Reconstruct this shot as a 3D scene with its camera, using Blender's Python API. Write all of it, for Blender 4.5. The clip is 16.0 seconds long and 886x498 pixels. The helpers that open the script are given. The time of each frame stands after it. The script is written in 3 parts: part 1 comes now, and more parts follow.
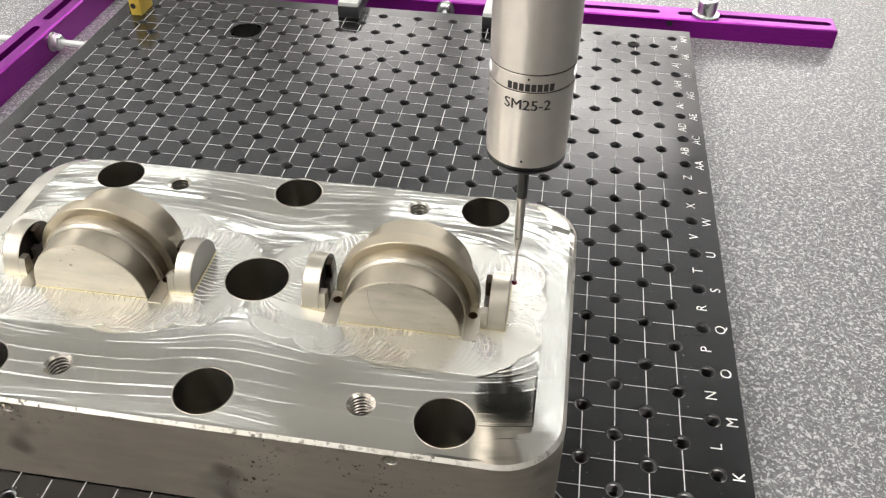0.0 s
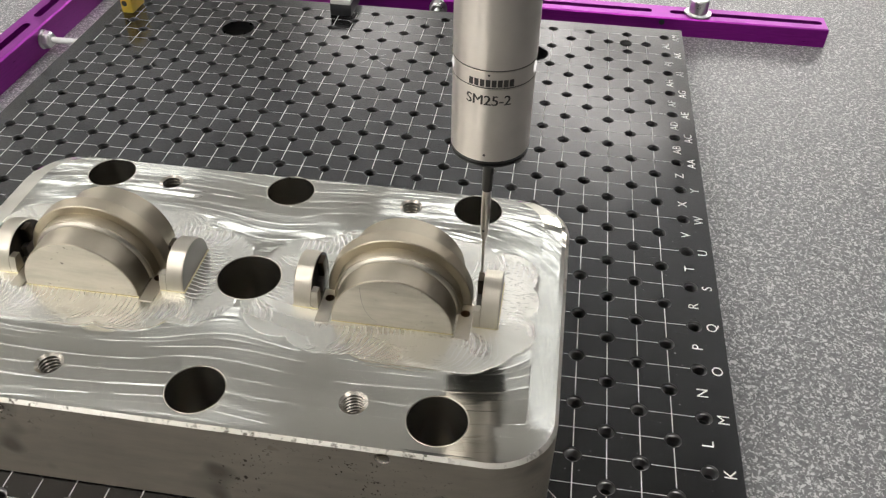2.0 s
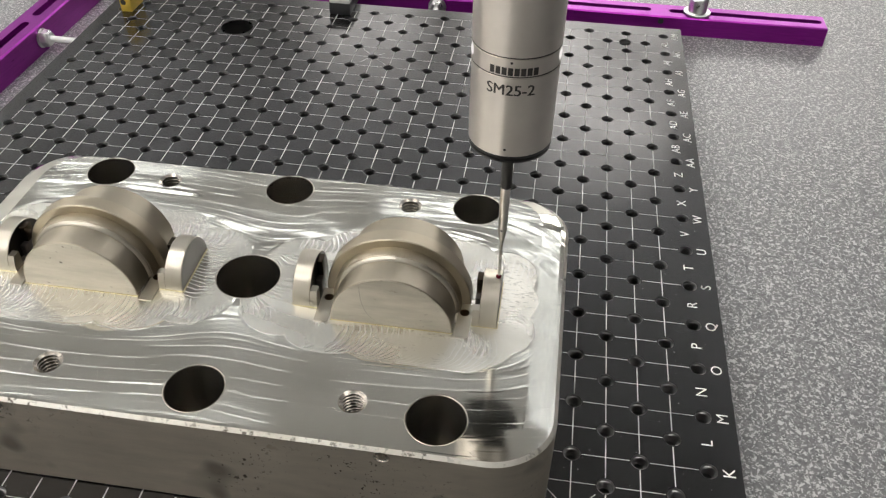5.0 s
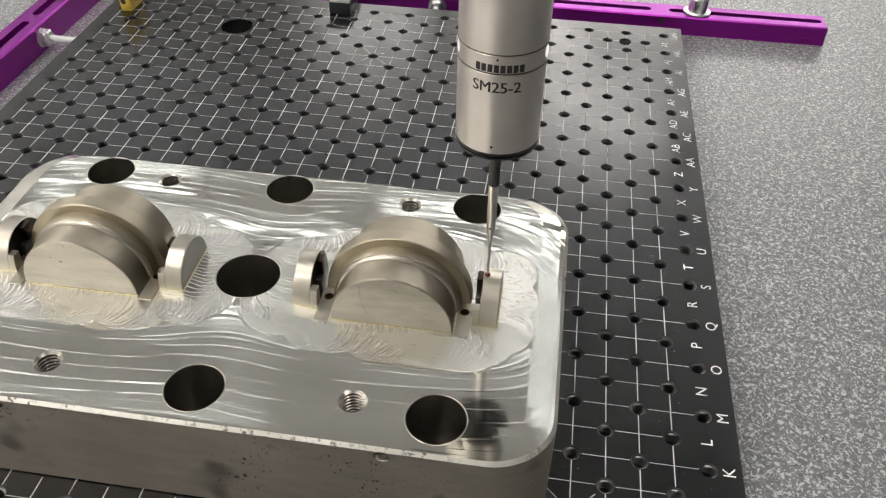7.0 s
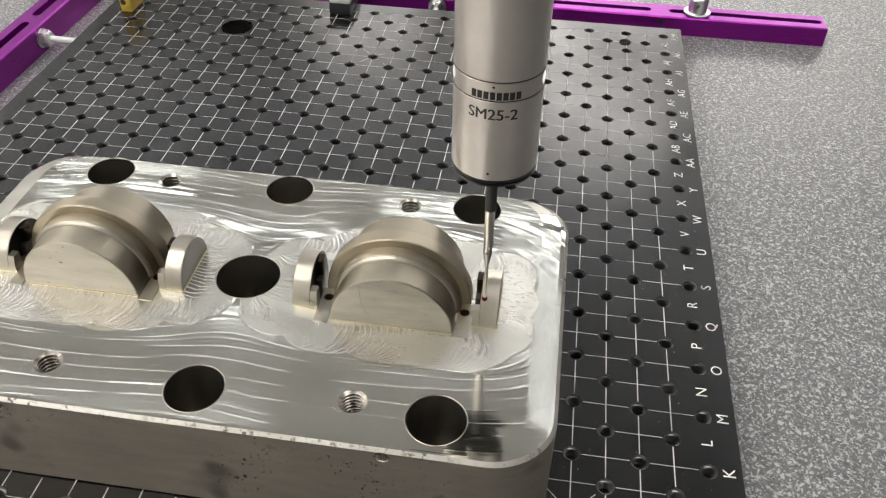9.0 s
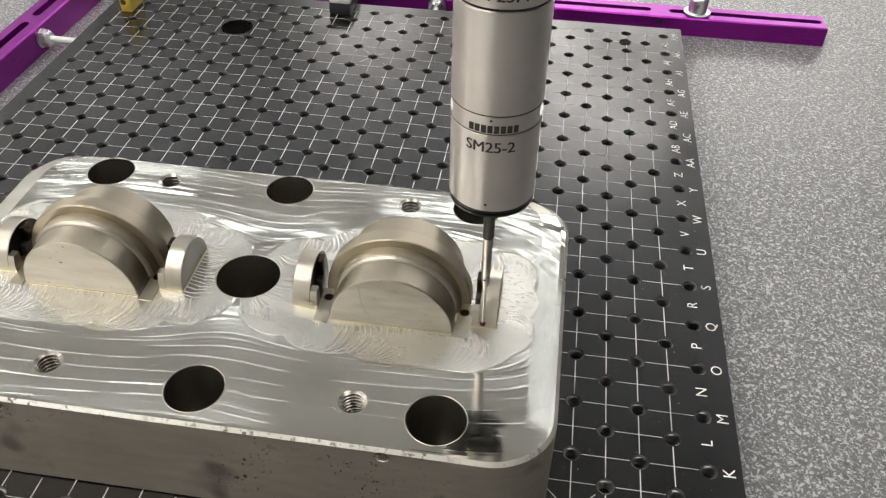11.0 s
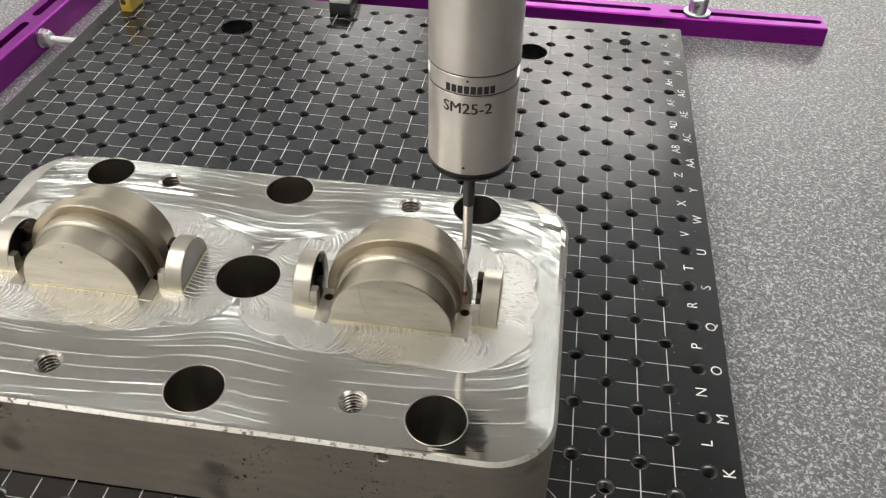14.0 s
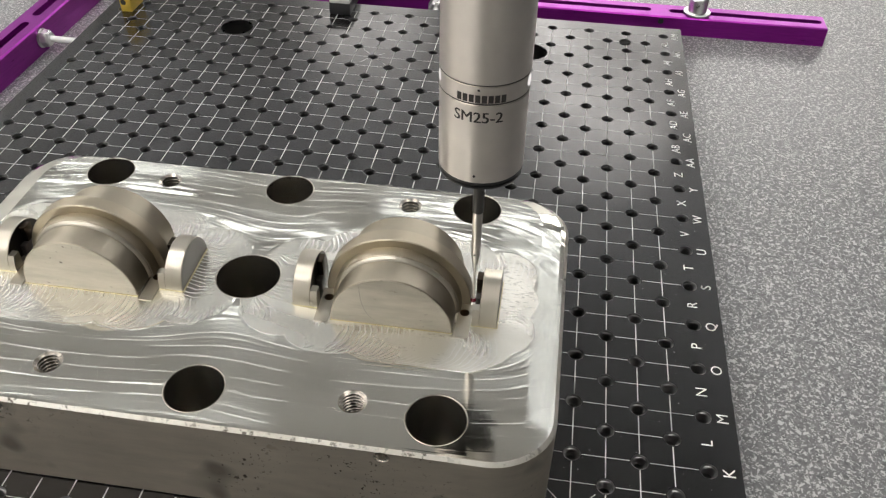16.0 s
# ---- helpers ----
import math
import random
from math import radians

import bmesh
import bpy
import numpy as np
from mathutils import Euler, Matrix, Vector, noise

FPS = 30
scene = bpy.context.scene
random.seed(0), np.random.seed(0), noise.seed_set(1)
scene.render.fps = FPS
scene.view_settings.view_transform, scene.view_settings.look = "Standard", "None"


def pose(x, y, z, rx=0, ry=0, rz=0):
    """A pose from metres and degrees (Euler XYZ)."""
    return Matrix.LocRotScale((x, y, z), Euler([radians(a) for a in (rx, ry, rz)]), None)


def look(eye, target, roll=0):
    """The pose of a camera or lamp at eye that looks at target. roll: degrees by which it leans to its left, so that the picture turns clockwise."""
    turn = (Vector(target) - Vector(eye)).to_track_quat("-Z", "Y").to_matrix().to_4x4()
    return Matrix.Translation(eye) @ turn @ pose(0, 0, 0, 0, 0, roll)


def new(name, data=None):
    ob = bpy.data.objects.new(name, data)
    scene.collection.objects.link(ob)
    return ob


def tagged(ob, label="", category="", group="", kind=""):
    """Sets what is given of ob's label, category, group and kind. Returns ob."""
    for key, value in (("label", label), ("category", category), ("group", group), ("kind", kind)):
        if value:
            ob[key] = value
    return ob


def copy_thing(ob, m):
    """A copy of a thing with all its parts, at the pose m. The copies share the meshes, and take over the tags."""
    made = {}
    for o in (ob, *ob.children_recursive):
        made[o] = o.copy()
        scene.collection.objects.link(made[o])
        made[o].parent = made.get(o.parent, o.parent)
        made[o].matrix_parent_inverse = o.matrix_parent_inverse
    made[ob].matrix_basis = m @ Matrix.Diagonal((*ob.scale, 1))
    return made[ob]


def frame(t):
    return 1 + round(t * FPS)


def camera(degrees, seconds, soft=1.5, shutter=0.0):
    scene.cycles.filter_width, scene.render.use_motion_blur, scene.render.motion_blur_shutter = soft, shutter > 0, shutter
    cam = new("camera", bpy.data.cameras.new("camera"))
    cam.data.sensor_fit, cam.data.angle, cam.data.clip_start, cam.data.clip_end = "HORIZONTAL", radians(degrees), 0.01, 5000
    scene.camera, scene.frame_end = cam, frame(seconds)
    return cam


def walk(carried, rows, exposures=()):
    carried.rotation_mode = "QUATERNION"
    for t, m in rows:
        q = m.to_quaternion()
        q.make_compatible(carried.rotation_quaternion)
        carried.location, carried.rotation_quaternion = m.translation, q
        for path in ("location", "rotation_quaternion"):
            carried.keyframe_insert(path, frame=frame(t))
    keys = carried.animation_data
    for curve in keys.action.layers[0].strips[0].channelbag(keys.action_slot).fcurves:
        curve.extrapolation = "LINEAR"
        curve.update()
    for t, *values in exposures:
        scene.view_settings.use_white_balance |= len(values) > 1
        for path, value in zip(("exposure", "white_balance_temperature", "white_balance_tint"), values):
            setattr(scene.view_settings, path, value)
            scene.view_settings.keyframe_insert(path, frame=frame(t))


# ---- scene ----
# Unit of the plan: the hole pitch of the fixture plate, 12.5 mm.
P = 0.0125
FOV = 55.66
EYE = Vector((9.151, -24.396, 20.859)) * P
WAY = Vector((-0.10398, 0.75001, -0.65320))
BASE = look(EYE, EYE + WAY, 1.08)


def aim(pan, tilt):
    """The camera's pose turned by pan to its left and tilt upwards, in degrees."""
    return BASE @ pose(0, 0, 0, tilt, pan, 0)


cam = camera(FOV, 16.0, soft=1.25)
walk(cam, [
    (0.0, aim(0.575, 0.185)), (0.5, aim(0.395, 0.150)), (1.0, aim(0.205, 0.195)),
    (1.5, aim(0.080, 0.140)), (2.0, aim(0.060, 0.070)), (2.5, aim(0.050, 0.030)),
    (3.0, aim(0.020, 0.040)), (3.5, aim(0, 0)), (6.5, aim(0, 0)), (7.0, aim(0, -0.040)),
    (7.5, aim(0, -0.030)), (8.0, aim(0, 0)), (16.0, aim(0, 0))],
    exposures=[(0.0, 0.47), (0.5, 0.24), (1.0, 0.09), (1.5, 0.07), (2.5, 0.05), (3.5, 0.03), (8.0, 0.05), (9.0, 0.07), (11.5, 0.09), (12.5, 0.06), (16.0, 0.04)])

# ---------------------------------------------------------------- world
world = bpy.data.worlds.new("world")
scene.world = world
world.use_nodes = True
world.node_tree.nodes["Background"].inputs[0].default_value = (0.6, 0.65, 0.7, 1)
world.node_tree.nodes["Background"].inputs[1].default_value = 0.2

PANEL_LIGHT = 8.1
TUBE_LIGHT = 5.6


# ---------------------------------------------------------------- materials
def material(name, base, rough=0.5, metal=0.0):
    m = bpy.data.materials.new(name)
    m.use_nodes = True
    b = m.node_tree.nodes["Principled BSDF"]
    b.inputs["Base Color"].default_value = (*base, 1)
    b.inputs["Roughness"].default_value = rough
    b.inputs["Metallic"].default_value = metal
    return m, m.node_tree, b


def node(tree, kind, **values):
    n = tree.nodes.new(kind)
    for key, value in values.items():
        n.inputs[key.replace("_", " ")].default_value = value
    return n


def coords(tree, scale=(1, 1, 1), turn=(0, 0, 0)):
    c = tree.nodes.new("ShaderNodeTexCoord")
    m = tree.nodes.new("ShaderNodeMapping")
    m.inputs["Scale"].default_value = scale
    m.inputs["Rotation"].default_value = turn
    tree.links.new(c.outputs["Object"], m.inputs["Vector"])
    return m.outputs["Vector"]


def noisy(tree, vector, scale, detail=4, rough=0.6, distortion=0.0):
    n = node(tree, "ShaderNodeTexNoise", Scale=scale, Detail=detail, Roughness=rough, Distortion=distortion)
    tree.links.new(vector, n.inputs["Vector"])
    return n.outputs["Fac"]


def ramp(tree, fac, stops):
    r = tree.nodes.new("ShaderNodeValToRGB")
    e = r.color_ramp.elements
    while len(e) < len(stops):
        e.new(0.5)
    for k, (at, colour) in enumerate(stops):
        e[k].position = at
        e[k].color = (*colour, 1) if isinstance(colour, tuple) else (colour, colour, colour, 1)
    tree.links.new(fac, r.inputs["Fac"])
    return r.outputs["Color"]


def maths(tree, kind, a, b=None, clamp=False):
    n = tree.nodes.new("ShaderNodeMath")
    n.operation, n.use_clamp = kind, clamp
    for slot, v in zip(n.inputs, (a, b)):
        if v is None:
            continue
        if isinstance(v, (int, float)):
            slot.default_value = v
        else:
            tree.links.new(v, slot)
    return n.outputs[0]


def mix(tree, fac, a, b):
    n = tree.nodes.new("ShaderNodeMix")
    n.data_type = "RGBA"
    for slot, v in ((n.inputs[0], fac), (n.inputs[6], a), (n.inputs[7], b)):
        if isinstance(v, tuple):
            slot.default_value = (*v, 1)
        elif isinstance(v, (int, float)):
            slot.default_value = v
        else:
            tree.links.new(v, slot)
    return n.outputs[2]


def bump(tree, b, height, strength, distance):
    n = node(tree, "ShaderNodeBump", Strength=strength, Distance=distance)
    tree.links.new(height, n.inputs["Height"])
    tree.links.new(n.outputs["Normal"], b.inputs["Normal"])


def make_granite():
    m, t, b = material("speckled_granite", (0.2, 0.2, 0.2), 0.45)
    v = coords(t)
    fine = noisy(t, v, 520, 3, 0.7)
    mid = noisy(t, v, 230, 3, 0.65, 0.6)
    big = noisy(t, v, 9, 3)
    s = maths(t, "ADD", maths(t, "MULTIPLY", fine, 0.55), maths(t, "MULTIPLY", mid, 0.45))
    c = ramp(t, s, [(0.34, (0.08, 0.081, 0.085)), (0.45, (0.17, 0.172, 0.176)), (0.56, (0.225, 0.227, 0.23)), (0.66, (0.34, 0.34, 0.34))])
    # short curled pale flakes
    flake = ramp(t, noisy(t, v, 620, 3, 0.62, 1.0), [(0.535, 0.0), (0.58, 0.9)])
    c = mix(t, flake, c, (0.72, 0.72, 0.72))
    c = mix(t, maths(t, "MULTIPLY", big, 0.2), c, (0.20, 0.20, 0.205))
    t.links.new(c, b.inputs["Base Color"])
    t.links.new(ramp(t, mid, [(0.3, 0.28), (0.7, 0.44)]), b.inputs["Roughness"])
    bump(t, b, mid, 0.06, 0.0004)
    return m


def make_plate():
    m, t, b = material("black_anodised_plate", (0.022, 0.022, 0.023), 0.3)
    b.inputs["Specular IOR Level"].default_value = 0.54
    v = coords(t)
    streak = noisy(t, coords(t, (30, 2, 1)), 14, 5)
    smear = noisy(t, v, 16, 4, 0.6, 0.6)
    fine = noisy(t, v, 900, 2)
    c = ramp(t, smear, [(0.3, (0.005, 0.005, 0.0053)), (0.7, (0.011, 0.011, 0.0115))])
    dust = ramp(t, noisy(t, v, 760, 2, 0.4), [(0.74, 0.0), (0.765, 0.5)])
    c = mix(t, dust, c, (0.4, 0.4, 0.4))
    scratch = ramp(t, noisy(t, coords(t, (5, 38, 1), (0, 0, 0.5)), 11, 2, 0.5, 0.5), [(0.735, 0.0), (0.76, 0.30)])
    c = mix(t, scratch, c, (0.3, 0.3, 0.3))
    t.links.new(c, b.inputs["Base Color"])
    r = maths(t, "ADD", ramp(t, smear, [(0.3, 0.13), (0.7, 0.22)]), maths(t, "MULTIPLY", streak, 0.06))
    t.links.new(r, b.inputs["Roughness"])
    bump(t, b, fine, 0.05, 0.0001)
    return m


def make_paint(name, colour, rough, speck=0.15):
    m, t, b = material(name, colour, rough)
    f = noisy(t, coords(t), 60, 5)
    dark = tuple(c * (1 - speck) for c in colour)
    lite = tuple(min(1, c * (1 + speck)) for c in colour)
    t.links.new(ramp(t, f, [(0.3, dark), (0.7, lite)]), b.inputs["Base Color"])
    t.links.new(ramp(t, f, [(0.3, rough * 0.85), (0.7, min(1, rough * 1.15))]), b.inputs["Roughness"])
    return m


def make_purple():
    m, t, b = material("purple_anodised_aluminium", (0.24, 0.015, 0.26), 0.32, 0.75)
    f = noisy(t, coords(t, (1, 12, 12)), 70, 4)
    t.links.new(ramp(t, f, [(0.3, (0.25, 0.012, 0.27)), (0.7, (0.33, 0.020, 0.345))]), b.inputs["Base Color"])
    t.links.new(ramp(t, f, [(0.3, 0.27), (0.7, 0.38)]), b.inputs["Roughness"])
    return m


def make_metal(name, colour, rough, grain=(1, 1, 1), grain_scale=400, relief=0.05, spread=0.08):
    m, t, b = material(name, colour, rough, 1.0)
    v = coords(t, grain)
    g = noisy(t, v, grain_scale, 4)
    s = noisy(t, coords(t), 45, 4)
    dark = tuple(c * 0.86 for c in colour)
    t.links.new(ramp(t, s, [(0.3, dark), (0.65, colour)]), b.inputs["Base Color"])
    r = maths(t, "ADD", rough - spread / 2, maths(t, "MULTIPLY", maths(t, "ADD", maths(t, "MULTIPLY", g, 0.5), maths(t, "MULTIPLY", s, 0.5)), spread))
    t.links.new(r, b.inputs["Roughness"])
    bump(t, b, g, relief, 0.0001)
    return m


# cutter passes round each raised feature: offset outwards from its centre, offset along y, radius, half the length of the pass, in pitches
TOOL_PASSES = [(-3.15, 0.70, 1.36, 0), (-3.25, -0.90, 1.38, 0), (-1.75, -1.58, 1.12, 0.25), (0.95, -1.70, 1.09, 1.25), (2.35, -1.45, 1.10, 0.2),
               (3.05, -0.95, 1.08, 0), (3.12, 0.30, 1.05, 0), (3.00, 1.35, 1.08, 0), (0.05, 1.60, 1.15, 1.7)]


def make_block_top():
    """Polished aluminium: long polishing lines that flow round the milled lands, cutter arcs on the lands."""
    m, t, b = material("polished_aluminium", (0.80, 0.80, 0.79), 0.1, 1.0)
    c = t.nodes.new("ShaderNodeTexCoord")
    sep = t.nodes.new("ShaderNodeSeparateXYZ")
    t.links.new(c.outputs["Object"], sep.inputs[0])
    x, y = maths(t, "DIVIDE", sep.outputs[0], P), maths(t, "DIVIDE", sep.outputs[1], P)
    ax, ay = maths(t, "SUBTRACT", maths(t, "ABSOLUTE", x), 4.70), maths(t, "ABSOLUTE", y)
    drift = maths(t, "SUBTRACT", noisy(t, coords(t), 60, 2), 0.5)
    wax = maths(t, "ADD", ax, maths(t, "MULTIPLY", drift, 0.22))
    # distance outside the union of the cutter's circles
    edge = None
    for cx, cy, r, half in TOOL_PASSES:
        over = maths(t, "SUBTRACT", maths(t, "ABSOLUTE", maths(t, "SUBTRACT", wax, cx)), half)
        n = t.nodes.new("ShaderNodeCombineXYZ")
        t.links.new(maths(t, "MAXIMUM", over, 0.0), n.inputs[0])
        t.links.new(maths(t, "SUBTRACT", y, cy), n.inputs[1])
        far = t.nodes.new("ShaderNodeVectorMath")
        far.operation = "LENGTH"
        t.links.new(n.outputs[0], far.inputs[0])
        d = maths(t, "SUBTRACT", far.outputs["Value"], r)
        edge = d if edge is None else maths(t, "MINIMUM", edge, d)
    # a softer distance for the polishing flow
    soft_x = maths(t, "SUBTRACT", maths(t, "SQRT", maths(t, "ADD", maths(t, "MULTIPLY", x, x), 2.2)), 4.92)
    flow = maths(t, "ADD", maths(t, "POWER", maths(t, "ABSOLUTE", maths(t, "DIVIDE", soft_x, 4.0)), 2.6), maths(t, "POWER", maths(t, "DIVIDE", ay, 2.55), 2.6))
    flow = maths(t, "MULTIPLY", maths(t, "POWER", flow, 1 / 2.6), 2.55)

    def band(value, at, wide):
        """One at the given value, falling to nothing within the width."""
        return maths(t, "SUBTRACT", 1.0, maths(t, "DIVIDE", maths(t, "ABSOLUTE", maths(t, "SUBTRACT", value, at)), wide), True)

    land = ramp(t, maths(t, "ADD", maths(t, "MULTIPLY", edge, 4.0), 0.5), [(0.30, 1.0), (0.50, 0.0)])
    outside = maths(t, "SUBTRACT", 1.0, land)
    lip = band(edge, 0.0, 0.055)
    # broad unevenness of hand polishing, stretched along the block
    wave = noisy(t, coords(t, (0.22, 2.0, 1)), 22, 2, 0.35, 0.9)
    swirl = noisy(t, coords(t, (0.8, 1.3, 1)), 20, 2, 0.4, 1.4)
    # polishing lines parallel to the lands
    depth = maths(t, "ADD", flow, maths(t, "MULTIPLY", wave, 1.1))

    def lines(step, shift, thin, seed_scale):
        f = maths(t, "FRACT", maths(t, "ADD", maths(t, "DIVIDE", depth, step), shift))
        here = ramp(t, noisy(t, coords(t, (0.35, 1.6, 1)), seed_scale, 2), [(0.30, 0.0), (0.52, 1.0)])
        return maths(t, "MULTIPLY", ramp(t, f, [(0.0, 0.0), (thin * 0.4, 1.0), (thin, 0.0)]), here)

    ridge = maths(t, "ADD", lines(0.53, 0.1, 0.14, 40), maths(t, "MULTIPLY", lines(0.31, 0.6, 0.24, 57), 0.55))
    ridge = maths(t, "MULTIPLY", ridge, outside)
    # the crease where the flows round the two features meet
    crease = maths(t, "MULTIPLY", band(x, 0.25, 2.4), outside)
    rim = ramp(t, maths(t, "DIVIDE", maths(t, "ABSOLUTE", x), 10.0), [(0.872, 0.0), (0.880, 1.0)])
    low_rim = maths(t, "MULTIPLY", rim, ramp(t, maths(t, "ADD", maths(t, "DIVIDE", y, 11.2), 0.5), [(0.18, 0.25), (0.30, 1.0), (0.56, 0.8), (0.66, 0.0)]))
    fibre = noisy(t, coords(t, (34, 2.2, 1)), 16, 4, 0.6, 0.3)
    grain = noisy(t, coords(t, (6, 60, 6)), 60, 3)

    # crescent tool marks stepping along the lands
    def crescents(along, across, centre, radius, step):
        d = maths(t, "ADD", maths(t, "SUBTRACT", across, centre), maths(t, "MULTIPLY", drift, 0.18))
        k = maths(t, "SUBTRACT", radius * radius, maths(t, "MULTIPLY", d, d))
        inside = ramp(t, maths(t, "DIVIDE", k, radius * radius), [(0.02, 0.0), (0.12, 1.0)])
        bow = maths(t, "SQRT", maths(t, "MAXIMUM", k, 0.0))
        uneven = maths(t, "MULTIPLY", noisy(t, coords(t), 150, 2), 0.22)
        f = maths(t, "FRACT", maths(t, "DIVIDE", maths(t, "ADD", maths(t, "SUBTRACT", along, bow), uneven), step))
        return maths(t, "MULTIPLY", ramp(t, f, [(0.0, 0.0), (0.70, 0.0), (0.86, 1.0), (1.0, 0.0)]), inside)

    front = crescents(x, ay, 1.72, 1.02, 0.165)
    side_in = crescents(maths(t, "MULTIPLY", y, -1.0), ax, -3.35, 0.95, 0.15)
    side_out = crescents(y, ax, 3.35, 0.72, 0.12)
    patchy = ramp(t, noisy(t, coords(t), 38, 2), [(0.44, 0.0), (0.56, 1.0)])
    scrub = ramp(t, noisy(t, coords(t, (1, 3, 1)), 210, 3, 0.7, 1.5), [(0.56, 0.0), (0.62, 1.0)])
    scrub = maths(t, "MULTIPLY", maths(t, "MULTIPLY", scrub, ramp(t, noisy(t, coords(t), 34, 2), [(0.44, 0.0), (0.54, 1.0)])), land)
    beside = ramp(t, maths(t, "DIVIDE", ay, 4.0), [(0.28, 1.0), (0.34, 0.0)])
    beside = maths(t, "MULTIPLY", beside, ramp(t, maths(t, "DIVIDE", maths(t, "ABSOLUTE", ax), 5.0), [(0.44, 0.0), (0.48, 1.0)]))
    marks = mix(t, beside, front, maths(t, "ADD", side_in, maths(t, "MULTIPLY", side_out, 0.8)))
    marks = maths(t, "MULTIPLY", maths(t, "MULTIPLY", marks, patchy), land)
    calm = ramp(t, maths(t, "ADD", maths(t, "DIVIDE", y, 11.2), 0.5), [(0.10, 0.20), (0.26, 0.45), (0.42, 1.0)])
    rough = mix(t, land, ramp(t, swirl, [(0.35, 0.02), (0.65, 0.065)]), ramp(t, swirl, [(0.3, 0.19), (0.7, 0.30)]))
    rough = maths(t, "ADD", rough, maths(t, "MULTIPLY", grain, 0.03))
    rough = maths(t, "ADD", rough, maths(t, "MULTIPLY", marks, 0.16))
    rough = maths(t, "ADD", rough, maths(t, "MULTIPLY", low_rim, maths(t, "MULTIPLY", fibre, 0.09)))
    rough = maths(t, "ADD", rough, maths(t, "MULTIPLY", maths(t, "SUBTRACT", 1.0, calm), 0.045))
    t.links.new(rough, b.inputs["Roughness"])
    tone = mix(t, land, ramp(t, wave, [(0.3, (0.62, 0.61, 0.545)), (0.7, (0.77, 0.76, 0.69))]), ramp(t, swirl, [(0.3, (0.70, 0.685, 0.615)), (0.7, (0.90, 0.885, 0.81))]))
    # the glint on the cutter marks is painted in as near-white
    tone = mix(t, maths(t, "MULTIPLY", marks, 0.75), tone, (0.95, 0.945, 0.93))
    tone = mix(t, maths(t, "MULTIPLY", scrub, 0.6), tone, (0.40, 0.39, 0.35))
    t.links.new(tone, b.inputs["Base Color"])
    h = maths(t, "MULTIPLY", maths(t, "ADD", maths(t, "MULTIPLY", wave, 0.46), maths(t, "MULTIPLY", swirl, 0.30)), calm)
    h = maths(t, "ADD", h, maths(t, "MULTIPLY", ridge, 0.027))
    h = maths(t, "ADD", h, maths(t, "MULTIPLY", crease, 0.10))
    h = maths(t, "ADD", h, maths(t, "MULTIPLY", marks, 0.14))
    h = maths(t, "SUBTRACT", h, maths(t, "MULTIPLY", scrub, 0.05))
    h = maths(t, "ADD", h, maths(t, "MULTIPLY", lip, 0.075))
    h = maths(t, "ADD", h, maths(t, "MULTIPLY", maths(t, "MULTIPLY", fibre, low_rim), 0.34))
    h = maths(t, "SUBTRACT", h, maths(t, "MULTIPLY", land, 0.06))
    bump(t, b, h, 0.5, 0.0011)
    return m


def make_block_side():
    m, t, b = material("ground_steel_side", (0.4, 0.38, 0.36), 0.45, 0.8)
    v = coords(t)
    s = noisy(t, coords(t, (2, 2, 9)), 30, 5)
    broad = noisy(t, v, 14, 3)
    pits = ramp(t, noisy(t, coords(t, (1, 1, 0.8)), 720, 2, 0.5), [(0.655, 0.0), (0.69, 1.0)])
    patch = ramp(t, noisy(t, v, 20, 3), [(0.52, 0.0), (0.66, 1.0)])
    rust = ramp(t, noisy(t, v, 95, 3), [(0.70, 0.0), (0.76, 0.8)])
    c = ramp(t, maths(t, "ADD", maths(t, "MULTIPLY", s, 0.5), maths(t, "MULTIPLY", broad, 0.5)), [(0.35, (0.42, 0.38, 0.32)), (0.65, (0.58, 0.53, 0.445))])
    c = mix(t, maths(t, "MULTIPLY", pits, patch), c, (0.05, 0.036, 0.026))
    c = mix(t, maths(t, "MULTIPLY", rust, patch), c, (0.16, 0.075, 0.03))
    # a row of round thumb-sized smudges low on the wall
    c = mix(t, ramp(t, noisy(t, v, 52, 1, 0.4), [(0.63, 0.0), (0.74, 0.6)]), c, (0.09, 0.078, 0.065))
    t.links.new(c, b.inputs["Base Color"])
    t.links.new(ramp(t, s, [(0.3, 0.40), (0.7, 0.54)]), b.inputs["Roughness"])
    bump(t, b, maths(t, "SUBTRACT", maths(t, "MULTIPLY", s, 0.4), maths(t, "MULTIPLY", pits, patch)), 0.15, 0.0003)
    return m


def make_worn_edge():
    m, t, b = material("worn_bright_edge", (0.84, 0.82, 0.75), 0.5, 0.9)
    v = coords(t)
    pits = ramp(t, noisy(t, v, 420, 3, 0.6), [(0.55, 0.0), (0.64, 1.0)])
    patch = ramp(t, noisy(t, v, 22, 3), [(0.45, 0.0), (0.60, 1.0)])
    c = ramp(t, noisy(t, v, 60, 4), [(0.3, (0.66, 0.64, 0.57)), (0.7, (0.86, 0.84, 0.78))])
    t.links.new(mix(t, maths(t, "MULTIPLY", pits, patch), c, (0.13, 0.115, 0.09)), b.inputs["Base Color"])
    bump(t, b, pits, -0.4, 0.0002)
    return m


